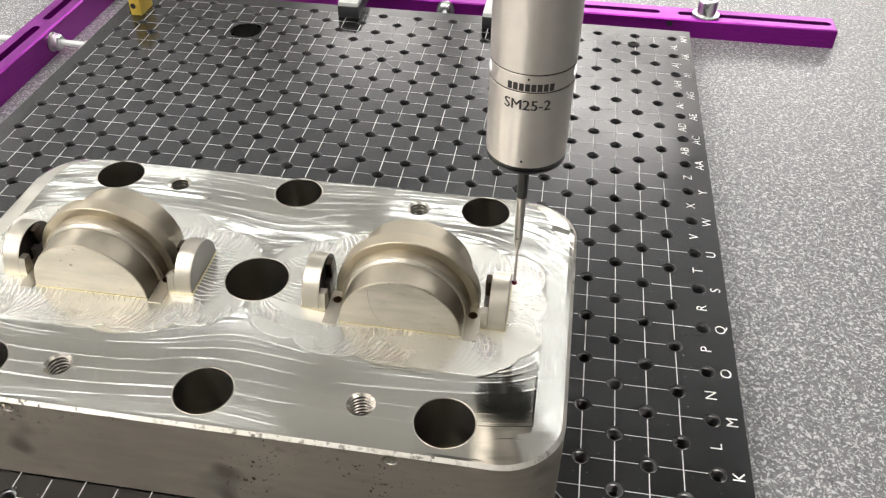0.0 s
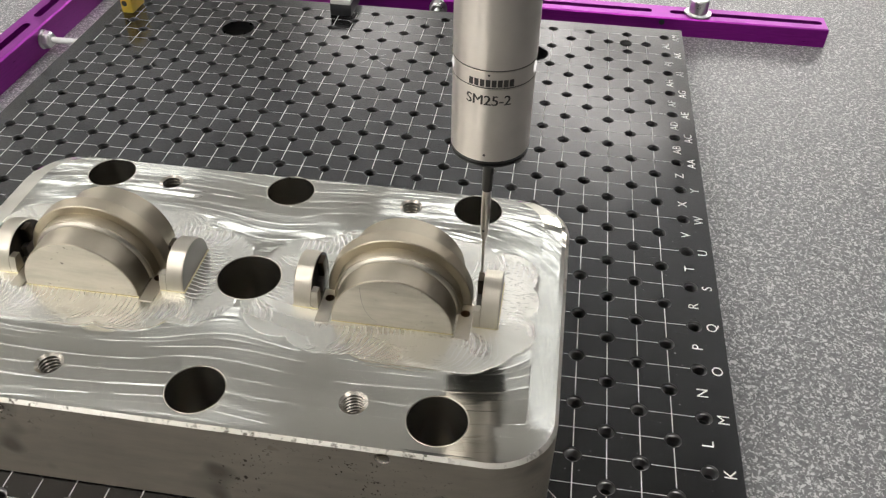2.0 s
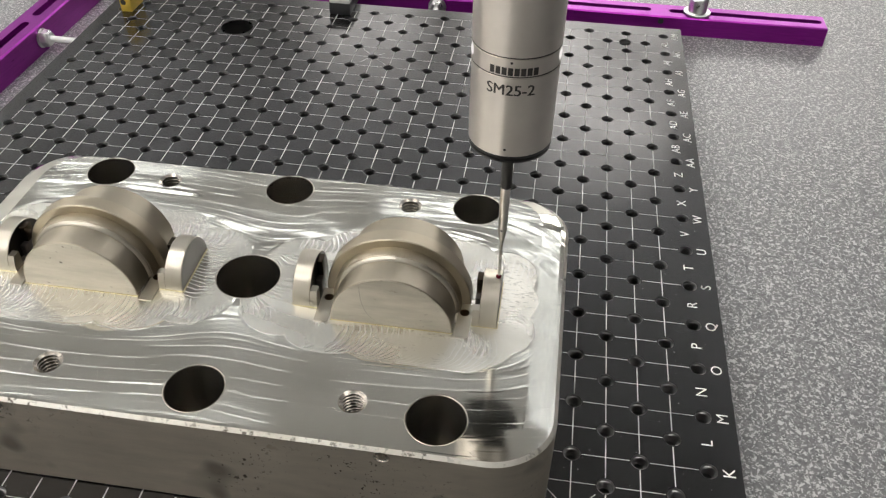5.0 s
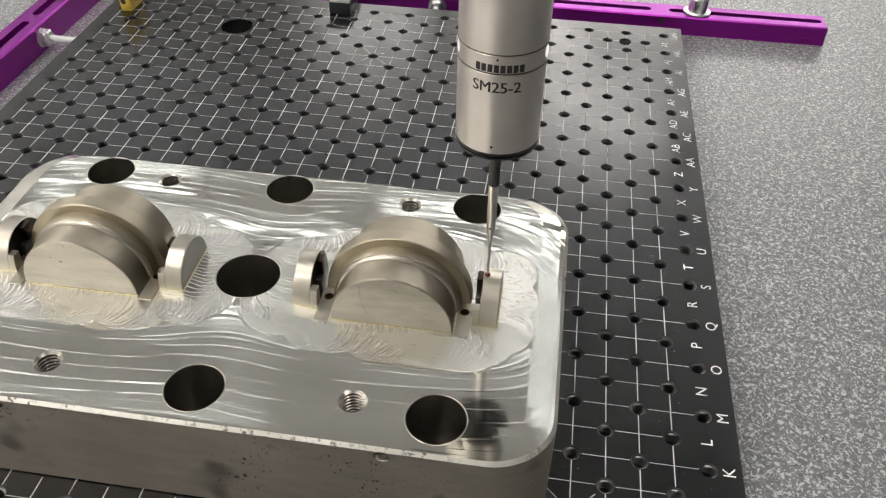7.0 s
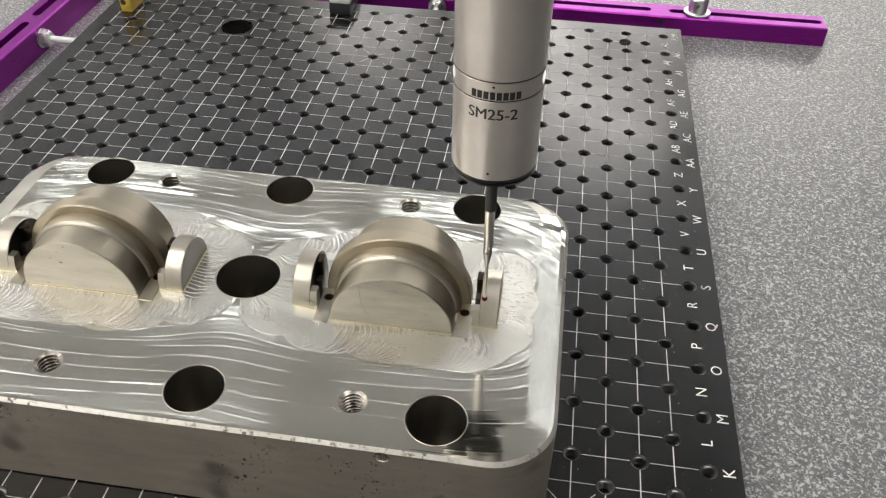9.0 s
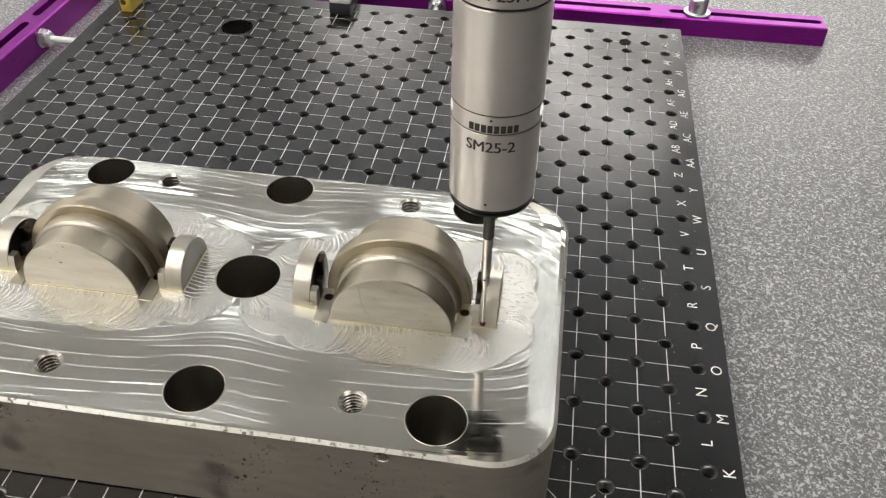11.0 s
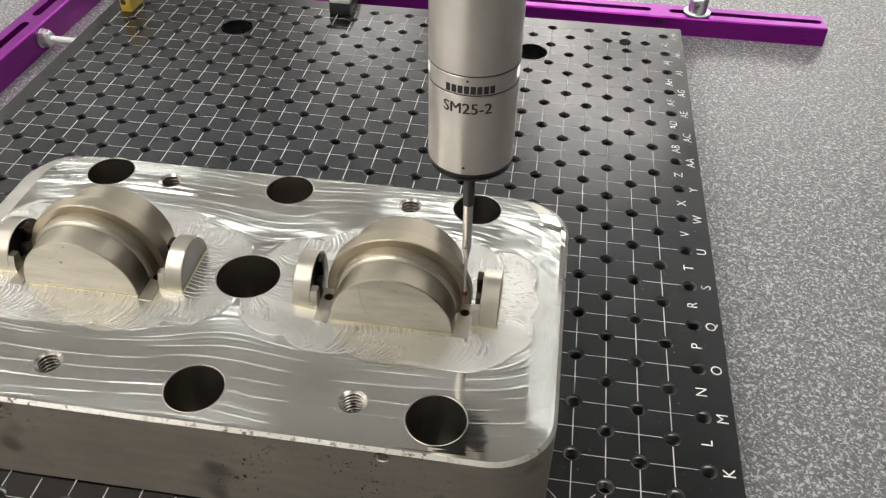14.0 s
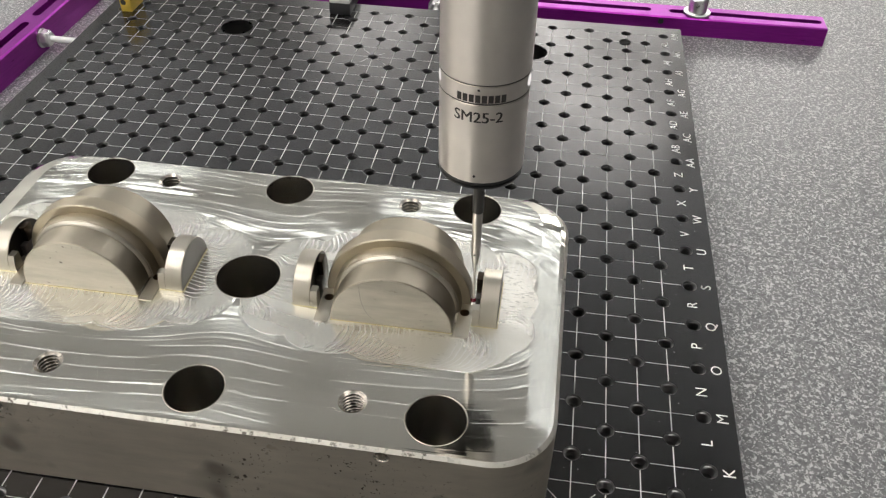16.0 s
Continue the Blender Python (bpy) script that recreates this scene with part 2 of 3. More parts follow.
def make_faced():
    m, t, b = material("faced_steel", (0.52, 0.50, 0.465), 0.45, 1.0)
    v = coords(t)
    sweep = noisy(t, coords(t, (1, 1, 5)), 40, 4)
    fine = noisy(t, coords(t, (3, 1, 14)), 160, 4)
    dots = ramp(t, noisy(t, v, 640, 2, 0.4), [(0.67, 0.0), (0.71, 0.8)])
    patch = ramp(t, noisy(t, v, 50, 3), [(0.46, 0.0), (0.56, 1.0)])
    c = ramp(t, sweep, [(0.3, (0.40, 0.378, 0.332)), (0.7, (0.60, 0.57, 0.505))])
    c = mix(t, maths(t, "MULTIPLY", dots, patch), c, (0.10, 0.09, 0.075))
    t.links.new(c, b.inputs["Base Color"])
    t.links.new(ramp(t, maths(t, "ADD", maths(t, "MULTIPLY", sweep, 0.6), maths(t, "MULTIPLY", fine, 0.4)), [(0.3, 0.34), (0.7, 0.56)]), b.inputs["Roughness"])
    bump(t, b, fine, 0.25, 0.0002)
    return m


def make_plain_light(name, strength, colour=(1.0, 0.955, 0.915)):
    m = bpy.data.materials.new(name)
    m.use_nodes = True
    t = m.node_tree
    t.nodes.clear()
    e = node(t, "ShaderNodeEmission", Strength=strength, Color=(*colour, 1))
    t.links.new(e.outputs[0], t.nodes.new("ShaderNodeOutputMaterial").inputs[0])
    return m


GRANITE, PLATE, PURPLE = make_granite(), make_plate(), make_purple()
LINE = make_paint("engraved_pale_line", (0.62, 0.62, 0.605), 0.6, 0.25)
LETTER = make_paint("white_lettering", (0.86, 0.86, 0.84), 0.6, 0.1)
THREAD = make_metal("dark_thread", (0.15, 0.15, 0.148), 0.30)
HOLE_EDGE = make_metal("worn_hole_edge", (0.17, 0.17, 0.17), 0.35)
TOP, SIDE = make_block_top(), make_block_side()
CHAMFER = make_worn_edge()
BORE = make_metal("bored_steel", (0.62, 0.59, 0.53), 0.20, (0.5, 0.5, 20), 160, 0.02, 0.06)
BRIGHT_THREAD = make_metal("bright_thread", (0.44, 0.41, 0.36), 0.26)
SATIN = make_metal("satin_turned_steel", (0.48, 0.435, 0.345), 0.40, (1, 9, 1), 300, 0.06, 0.1)
COLLAR = make_metal("satin_tan_steel", (0.52, 0.465, 0.36), 0.42, (1, 9, 1), 300, 0.06, 0.1)
FACED = make_faced()
EAR = make_metal("satin_pale_steel", (0.58, 0.545, 0.465), 0.34, (8, 1, 1), 240, 0.05, 0.1)
BRONZED = make_metal("brown_drilled_steel", (0.26, 0.18, 0.11), 0.4)
# pad steel darkened to carry the shade of the gap beside the collar
SHADED_STEEL = make_metal("shaded_end_steel", (0.05, 0.046, 0.042), 0.4, (2, 1, 2), 160, 0.1, 0.12)
END_STEEL = make_metal("grey_end_faced_steel", (0.30, 0.29, 0.28), 0.42, (2, 1, 2), 160, 0.1, 0.12)
# near-black brown for the shade in the slot between pad and collar
GAP_SHADE = make_metal("gap_shade_brown", (0.06, 0.047, 0.034), 0.4, (2, 1, 2), 160, 0.1, 0.12)
# yellow for the strips that imitate reflected light at the features' feet
YELLOW_GLINT = make_metal("yellow_glint", (0.70, 0.64, 0.40), 0.35)
BRUSHED = make_metal("brushed_stainless", (0.73, 0.685, 0.625), 0.40, (1, 1, 30), 260, 0.06, 0.06)
for turned_metal, amount in ((BRUSHED, 0.96), (BORE, 0.93)):
    tree = turned_metal.node_tree
    shade = tree.nodes["Principled BSDF"]
    shade.inputs["Anisotropic"].default_value = amount
    shade.inputs["Anisotropic Rotation"].default_value = 0.25
    around = tree.nodes.new("ShaderNodeTangent")
    around.direction_type, around.axis = "RADIAL", "Z"
    tree.links.new(around.outputs[0], shade.inputs["Tangent"])
POLISHED = make_metal("polished_steel", (0.76, 0.72, 0.67), 0.30)
BLACK_RUBBER = make_paint("black_plastic", (0.012, 0.012, 0.012), 0.3, 0.2)
MATT_BLACK = make_paint("matt_hole_black", (0.008, 0.008, 0.008), 0.9, 0.2)
HOLDER = make_paint("dark_holder", (0.035, 0.033, 0.031), 0.5)
INK = make_paint("etched_dark_marking", (0.030, 0.026, 0.023), 0.55, 0.2)
RUBY = material("red_ruby", (0.13, 0.012, 0.022), 0.12)[0]
LED = make_paint("white_window", (0.85, 0.85, 0.85), 0.25, 0.05)
LAMP = make_plain_light("indicator_glow", 0.9)
ZINC = make_metal("zinc_plated_steel", (0.86, 0.86, 0.86), 0.28, (1, 1, 1), 300)
YELLOW = make_paint("yellow_anodised", (0.78, 0.56, 0.09), 0.4)
GREY_TOP = make_paint("pale_clamp_face", (0.68, 0.68, 0.67), 0.4)
DARK_GREY = make_paint("dark_grey_anodised", (0.03, 0.032, 0.034), 0.35)
WALL = make_paint("matt_white_wall", (0.78, 0.78, 0.76), 0.8, 0.04)
DARK_WALL = make_paint("reflection_dimming_wall", (0.07, 0.07, 0.075), 0.8, 0.1)
CEILING = make_paint("pale_ceiling", (0.64, 0.64, 0.63), 0.9, 0.05)
FLOOR = make_paint("grey_floor", (0.42, 0.42, 0.42), 0.5)
STAND = make_paint("grey_stand_paint", (0.25, 0.26, 0.27), 0.5)
PANEL = make_plain_light("fill_panel_glow", PANEL_LIGHT)
TUBE = make_plain_light("fill_tube_glow", TUBE_LIGHT, (0.95, 0.97, 1.0))


# ---------------------------------------------------------------- builders (bmesh in pitch units)
def part(name, bm, mat, parent=None, label="", smooth=True, at=None, sharp=32):
    """Links a bmesh, in pitch units, as one mesh object; mat may be a list of materials."""
    bmesh.ops.scale(bm, vec=(P, P, P), verts=bm.verts)
    bmesh.ops.recalc_face_normals(bm, faces=bm.faces)
    me = bpy.data.meshes.new(name)
    bm.to_mesh(me)
    bm.free()
    for one in (mat if isinstance(mat, (list, tuple)) else [mat]):
        me.materials.append(one)
    if smooth:
        me.shade_smooth()
        me.set_sharp_from_angle(angle=radians(sharp))
    ob = new(name, me)
    if parent:
        ob.parent = parent
    if at:
        ob.location = Vector(at) * P
    if label:
        tagged(ob, label)
    return ob


def root(name, at, label, category, group="", kind=""):
    ob = new(name)
    ob.empty_display_size = 0.01
    ob.location = Vector(at) * P
    return tagged(ob, label, category, group, kind)


def box(bm, x0, x1, y0, y1, z0, z1, bevel=0.0):
    made = bmesh.ops.create_cube(bm, size=1.0)["verts"]
    bmesh.ops.scale(bm, vec=(x1 - x0, y1 - y0, z1 - z0), verts=made)
    bmesh.ops.translate(bm, vec=((x0 + x1) / 2, (y0 + y1) / 2, (z0 + z1) / 2), verts=made)
    if bevel:
        edges = list({e for v in made for e in v.link_edges})
        bmesh.ops.bevel(bm, geom=edges, offset=bevel, segments=2, affect="EDGES", profile=0.6)
    return bm


def turned(profile, n=48, axis="Z", bm=None, at=(0, 0, 0), arc=None, caps=True):
    """A body turned from (radius, height) rows. arc=(from, to) in degrees makes a sector."""
    bm = bm or bmesh.new()
    full = arc is None
    a0, a1 = arc or (0, 360)
    count = n if full else n + 1
    rings = []
    for r, h in profile:
        ring = []
        for k in range(count):
            a = radians(a0 + (a1 - a0) * k / n)
            x, y, z = r * math.cos(a), r * math.sin(a), h
            if axis == "Y":
                x, y, z = x, h, y
            if axis == "X":
                x, y, z = h, x, y
            ring.append(bm.verts.new((x + at[0], y + at[1], z + at[2])))
        rings.append(ring)
    for lo, hi in zip(rings, rings[1:]):
        for k in range(n):
            j = (k + 1) % count
            bm.faces.new((lo[k], lo[j], hi[j], hi[k]))
    if caps:
        bm.faces.new(list(reversed(rings[0])))
        bm.faces.new(rings[-1])
        if not full:
            bm.faces.new([ring[0] for ring in rings] + [ring[-1] for ring in reversed(rings)])
    return bm


def ring_points(cx, cy, r, n, z=0.0):
    return [(cx + r * math.cos(2 * math.pi * k / n), cy + r * math.sin(2 * math.pi * k / n), z) for k in range(n)]


def rounded(x0, x1, y0, y1, r, n=12):
    """Outline of a rectangle with round corners, counter-clockwise."""
    pts = []
    for cx, cy, a in ((x1 - r, y1 - r, 0), (x0 + r, y1 - r, 90), (x0 + r, y0 + r, 180), (x1 - r, y0 + r, 270)):
        for k in range(n + 1):
            t = radians(a + 90 * k / n)
            pts.append((cx + r * math.cos(t), cy + r * math.sin(t)))
    return pts


def filled(bm, outline, holes, z):
    """A flat face at height z with holes, as triangles; returns the vertex rings."""
    rings, edges = [], []
    for pts in [outline] + holes:
        vs = [bm.verts.new((p[0], p[1], z)) for p in pts]
        edges += [bm.edges.new((vs[k], vs[(k + 1) % len(vs)])) for k in range(len(vs))]
        rings.append(vs)
    bmesh.ops.triangle_fill(bm, edges=edges, use_beauty=True, use_dissolve=False, normal=(0, 0, 1))
    return rings


def skirt(bm, ring, dz, inset=0.0, centre=None, index=0):
    """Walls from a ring down by dz; returns the lower ring."""
    low = []
    for v in ring:
        x, y, z = v.co
        if centre and inset:
            d = Vector((x - centre[0], y - centre[1]))
            d = d * ((d.length - inset) / d.length)
            x, y = centre[0] + d.x, centre[1] + d.y
        low.append(bm.verts.new((x, y, z + dz)))
    for k in range(len(ring)):
        j = (k + 1) % len(ring)
        f = bm.faces.new((ring[k], ring[j], low[j], low[k]))
        f.material_index = index
    return low


def thread_profile(r, depth, pitch, tooth):
    rows, z = [(r, 0.0)], 0.0
    while z > -depth:
        rows += [(r - tooth, z - pitch * 0.40), (r - tooth, z - pitch * 0.50), (r, z - pitch * 0.92), (r, z - pitch)]
        z -= pitch
    return rows


def lettering(text, size, mat, name, parent, place, label="", fine=False):
    """Text as a flat mesh in its parent's space; place maps (x, y) in pitch units to a point."""
    cu = bpy.data.curves.new("text", "FONT")
    cu.body, cu.size, cu.align_x, cu.align_y = text, size, "CENTER", "CENTER"
    cu.resolution_u = 3
    ob = bpy.data.objects.new("text", cu)
    me = bpy.data.meshes.new_from_object(ob)
    bpy.data.objects.remove(ob)
    bpy.data.curves.remove(cu)
    me.name = name
    bm = bmesh.new()
    bm.from_mesh(me)
    bmesh.ops.triangulate(bm, faces=bm.faces)
    if fine:
        bmesh.ops.subdivide_edges(bm, edges=bm.edges, cuts=2, use_grid_fill=True)
    bm.to_mesh(me)
    bm.free()
    for v in me.vertices:
        v.co = Vector(place(v.co.x, v.co.y)) * P
    me.materials.append(mat)
    out = new(name, me)
    out.parent = parent
    if label:
        tagged(out, label)
    return out


# ---------------------------------------------------------------- the room
def room():
    x0, x1, y0, y1, z0, z1, w = -260, 230, -230, 470, -72, 150, 8
    tagged(part("floor", box(bmesh.new(), x0, x1, y0, y1, z0 - w, z0), FLOOR), "smooth grey workshop floor", "floor", kind="structure")
    tagged(part("ceiling", box(bmesh.new(), x0, x1, y0, y1, z1, z1 + w), CEILING), "pale plain ceiling with light panels", "ceiling", kind="structure")
    for name, b in (("wall_west", (x0 - w, x0, y0, y1)), ("wall_east", (x1, x1 + w, y0, y1)),
                    ("wall_south", (x0 - w, x1 + w, y0 - w, y0)), ("wall_north", (x0 - w, x1 + w, y1, y1 + w))):
        # the unseen east wall is dark only to darken what faces it
        dark = name == "wall_east"
        tagged(part(name, box(bmesh.new(), *b, z0 - w, z1 + w), DARK_WALL if dark else WALL), "plain unseen room wall, dark to dim reflections from the east" if dark else "plain matt white room wall", "wall", kind="structure")
    # unseen panels, added where plate, block and probe need more light
    first = root("ceiling_fill_panel", (0, 0, z1), "unseen square ceiling light panel, added to brighten plate and block", "ceiling light", "ceiling lights")
    bm = bmesh.new()
    for b in ((-25, 25, -25, -23), (-25, 25, 23, 25), (-25, -23, -23, 23), (23, 25, -23, 23)):
        box(bm, *b, -1.2, 0)
    part("frame", bm, LED, first)
    part("diffuser", box(bm=bmesh.new(), x0=-23, x1=23, y0=-23, y1=23, z0=-0.9, z1=-0.1), mat=PANEL, parent=first)
    spots = [(-150, -95), (-55, -95), (-180, -165), (-235, -95), (-120, -165), (-170, -10), (-60, -10), (50, -10), (0, 307), (-74, 322), (-205, 25), (-228, 150), (-234, 214)]
    spots += [(x, y) for y in (310, 370, 430) for x in (-10, 50, 110, 170) if y > 310 or x > 100]
    spots += [(30, 255)]
    first.location = Vector((*spots[0], z1)) * P
    for x, y in spots[1:]:
        copy_thing(first, pose(x * P, y * P, z1 * P))
    # unseen tubes, added to streak the polished top and lift the plate
    tube = root("ceiling_fill_tube", (-95, 85, z1), "unseen slim ceiling tube light, added for reflections in plate and block", "ceiling light", "tube lights")
    part("housing", box(bmesh.new(), -50, 50, -1.6, 1.6, -2, 0, 0.3), LED, tube)
    part("tube", turned([(0.35, -48), (0.5, -47.8), (0.5, 47.8), (0.35, 48)], 16, "X", at=(0, 0, -2.9)), TUBE, tube)
    for x, y in ((-95, 122), (10, 122), (-95, 160), (10, 160), (-95, 200), (-200, 122), (-200, 185), (-150, 185), (10, 180), (10, 198), *((112, q) for q in range(98, 212, 16)), *((q, w) for w in range(218, 284, 22) for q in (-154, -50, 60) if q < 0 or w < 230)):
        copy_thing(tube, pose(x * P, y * P, z1 * P))


def granite_table():
    t = root("granite_table", (0, 0, -1), "grey speckled granite measuring table on a stand", "table", kind="structure")
    part("table_top", box(bmesh.new(), -58, 62, -60, 75, -14, 0, 0.4), GRANITE, t)
    part("stand", box(bmesh.new(), -45, 50, -48, 62, -71, -14, 0.6), STAND, t)


# ---------------------------------------------------------------- fixture plate
PX0, PX1, PY0, PY1 = -15.9, 15.97, -20.0, 20.02
BIG = [(-8, 16), (8, 16), (-8, -16), (8, -16)]


def has_hole(i, j):
    """Holes stand on every second crossing of the grid."""
    return (i + j) % 2 == 0 and (i, j) not in BIG


def fixture_plate():
    t = root("fixture_plate", (0, 0, 0), "black anodised fixture plate with white grid and threaded holes", "fixture plate")
    bm = bmesh.new()
    n = 32
    xs = [PX0] + [i + 0.5 for i in range(-15, 15)] + [PX1]
    ys = [PY0] + [j + 0.5 for j in range(-19, 19)] + [PY1]
    grid = {}

    def corner(a, b):
        if (a, b) not in grid:
            grid[a, b] = bm.verts.new((xs[a], ys[b], 0))
        return grid[a, b]

    near = []

    def threaded(bm, rim, i, j, edge, wall):
        """A countersunk edge and a thread below a ring of the plate's top."""
        low = skirt(bm, rim, -0.028, 0.022, (i, j), edge)
        low = skirt(bm, low, -0.040, 0.0, None, wall)
        for k in range(5 if -13 <= j <= 5 else 3):
            low = skirt(bm, low, -0.014, 0.048, (i, j), wall)
            low = skirt(bm, low, -0.012, 0.0, None, wall)
            low = skirt(bm, low, -0.050, -0.048, (i, j), wall)
        low = skirt(bm, low, -0.50, 0.0, None, wall)
        bm.faces.new(low).material_index = wall

    skip = {(x + dx, y + dy) for x, y in BIG for dx, dy in ((0, 0), (1, 0), (-1, 0), (0, 1), (0, -1))}
    for a in range(len(xs) - 1):
        for b in range(len(ys) - 1):
            i, j = a - 15, b - 19
            if (i, j) in skip:
                continue
            quad = [corner(a, b), corner(a + 1, b), corner(a + 1, b + 1), corner(a, b + 1)]
            if not has_hole(i, j):
                bm.faces.new(quad)
                continue
            rim = [bm.verts.new(p) for p in ring_points(i, j, 0.262, n)]
            # corners sit at 225, 315, 45 and 135 degrees
            for q in range(4):
                s = (n * 5 // 8 + n // 4 * q) % n
                c0, c1 = quad[q], quad[(q + 1) % 4]
                bm.faces.new([c0, c1] + [rim[(s + k) % n] for k in range(n // 4, -1, -1)])
            if -13 <= j <= 5:
                near.append((i, j))
            else:
                threaded(bm, rim, i, j, 2, 1)
    for x, y in BIG:
        outline = []
        for dx, dy in ((.5, -.5), (1.5, -.5), (1.5, .5), (.5, .5), (.5, 1.5), (-.5, 1.5), (-.5, .5), (-1.5, .5), (-1.5, -.5), (-.5, -.5), (-.5, -1.5), (.5, -1.5)):
            outline.append((x + dx, y + dy))
        rings = filled(bm, outline, [[p[:2] for p in ring_points(x, y, 0.87, 40)]], 0)
        low = skirt(bm, rings[1], -0.98, 0, None, 1)
        bm.faces.new(low).material_index = 1
    # sides and underside
    lo = [bm.verts.new(p) for p in ((PX0, PY0, -0.99), (PX1, PY0, -0.99), (PX1, PY1, -0.99), (PX0, PY1, -0.99))]
    bm.faces.new(list(reversed(lo)))
    na, nb = len(xs) - 1, len(ys) - 1
    sides = [[corner(a, 0) for a in range(na + 1)], [corner(na, b) for b in range(nb + 1)],
             [corner(a, nb) for a in range(na, -1, -1)], [corner(0, b) for b in range(nb, -1, -1)]]
    for k, top in enumerate(sides):
        bm.faces.new(list(reversed(top)) + [lo[k], lo[(k + 1) % 4]])
    bmesh.ops.remove_doubles(bm, verts=bm.verts, dist=0.002)
    plate = part("plate", bm, [PLATE, THREAD, HOLE_EDGE], t, sharp=30)
    bm = bmesh.new()
    threaded(bm, [bm.verts.new(p) for p in ring_points(0, 0, 0.262, n)], 0, 0, 0, 1)
    hole = part("threaded_hole", bm, [HOLE_EDGE, THREAD], plate, sharp=30)
    hole.data.flip_normals()
    for i, j in near:
        one = hole if (i, j) == near[0] else new("threaded_hole", hole.data)
        one.parent = plate
        one.location = Vector((i, j, 0)) * P

    # pale lines between the holes
    bm = bmesh.new()
    w = 0.018

    def line(strips):
        for x0, x1, y0, y1 in strips:
            bm.faces.new([bm.verts.new(p) for p in ((x0, y0, 0.004), (x1, y0, 0.004), (x1, y1, 0.004), (x0, y1, 0.004))])

    def runs(lo, hi, stops):
        at = lo
        for s, g in stops:
            if s - g > at:
                yield at, s - g
            at = s + g
        if hi > at:
            yield at, hi

    def gap(i, j):
        if has_hole(i, j):
            return 0.29
        return 0.0

    for j in range(-19, 20):
        stops = [(i, gap(i, j)) for i in range(-15, 16) if gap(i, j)]
        stops += [(x, 0.9) for x, y in BIG if y == j]
        line([(a, b, j - 0.7 * w, j + 0.7 * w) for a, b in runs(-15, 15 if has_hole(15, j) else 14, sorted(stops))])
    for i in range(-15, 15):
        stops = [(j, gap(i, j)) for j in range(-19, 20) if gap(i, j)]
        stops += [(y, 0.9) for x, y in BIG if x == i]
        line([(i - w, i + w, a, b) for a, b in runs(-19, 19, sorted(stops))])

    for ex, ey in ((0.83, 13.22), (0.52, 14.45), (-0.75, 14.85), (-0.55, 13.33)):
        a, b = Vector((-0.03, 14.04)), Vector((ex, ey))
        side = Vector((-(b - a).y, (b - a).x)).normalized() * 0.012
        a = a + (b - a).normalized() * 0.32
        bm.faces.new([bm.verts.new((*q, 0.005)) for q in (a - side, b - side, b + side, a + side)])
    for k in range(4):
        a = radians(45 + 90 * k)
        way, side = Vector((math.cos(a), math.sin(a))), Vector((-math.sin(a), math.cos(a))) * 0.014
        centre = Vector((11.02, -11.02))
        bm.faces.new([bm.verts.new((*(centre + way * q + side * w2), 0.005)) for q, w2 in ((0.36, -1), (0.98, -1), (0.98, 1), (0.36, 1))])
    tagged(part("engraved_grid", bm, LINE, t, "thin pale engraved grid", smooth=False), kind="stuff")

    # no hole is cut here: a raised matt black disc gives its darkness
    part("hole_disc", turned([(0.30, 0.0), (0.30, 0.04), (0.24, 0.05), (0.22, 0.01)], 28, at=(12.92, 17.95, 0.002)), MATT_BLACK, t, "raised black disc standing for a dark hole in the plate")

    # row letters along one edge
    names = [chr(64 + k) for k in range(1, 27)] + ["A" + chr(64 + k) for k in range(1, 14)]
    for row, text in enumerate(names, start=1):
        j = row - 20
        x = 15.60 if row % 2 else 15.04
        lettering(text, 0.52, LETTER, "letter", t, lambda u, v, x=x, j=j: (x - v, j + u, 0.005))
    return t


# ---------------------------------------------------------------- rails and clamps
def rail(name, length, width, height, slots, at, turn, label, bores=()):
    """A bar along x from 0 to length, with long slots through its top."""
    t = root(name, at, label, "fixture rail", "rails round the plate")
    t.rotation_euler = (0, 0, radians(turn))
    bm = bmesh.new()
    holes = []
    sw = width * 0.14
    for a, b in slots:
        pts = [(b - sw + sw * math.cos(q), width / 2 + sw * math.sin(q)) for q in np.linspace(-math.pi / 2, math.pi / 2, 9)]
        pts += [(a + sw + sw * math.cos(q), width / 2 + sw * math.sin(q)) for q in np.linspace(math.pi / 2, 1.5 * math.pi, 9)]
        holes.append(pts)
    c = 0.07
    rings = filled(bm, rounded(c, length - c, c, width - c, 0.08, 3), holes, height)
    out = rounded(0, length, 0, width, 0.1, 3)
    mid = [bm.verts.new((x, y, height - c)) for x, y in out]
    low = [bm.verts.new((x, y, 0)) for x, y in out]
    for up, dn in ((rings[0], mid), (mid, low)):
        for k in range(len(up)):
            j = (k + 1) % len(up)
            bm.faces.new((up[k], up[j], dn[j], dn[k]))
    bm.faces.new(list(reversed(low)))
    for ring in rings[1:]:
        bm.faces.new(skirt(bm, ring, -height * 0.7))
    part("bar", bm, PURPLE, t)
    for x in bores:
        # dark disc on the uncut face, coloured as the shade inside a bore
        part("bore", turned([(0.16, -0.012), (0.13, -0.012), (0.13, -0.008)], 20, "Y", at=(x, 0, height * 0.72)), DARK_GREY, t)
    return t


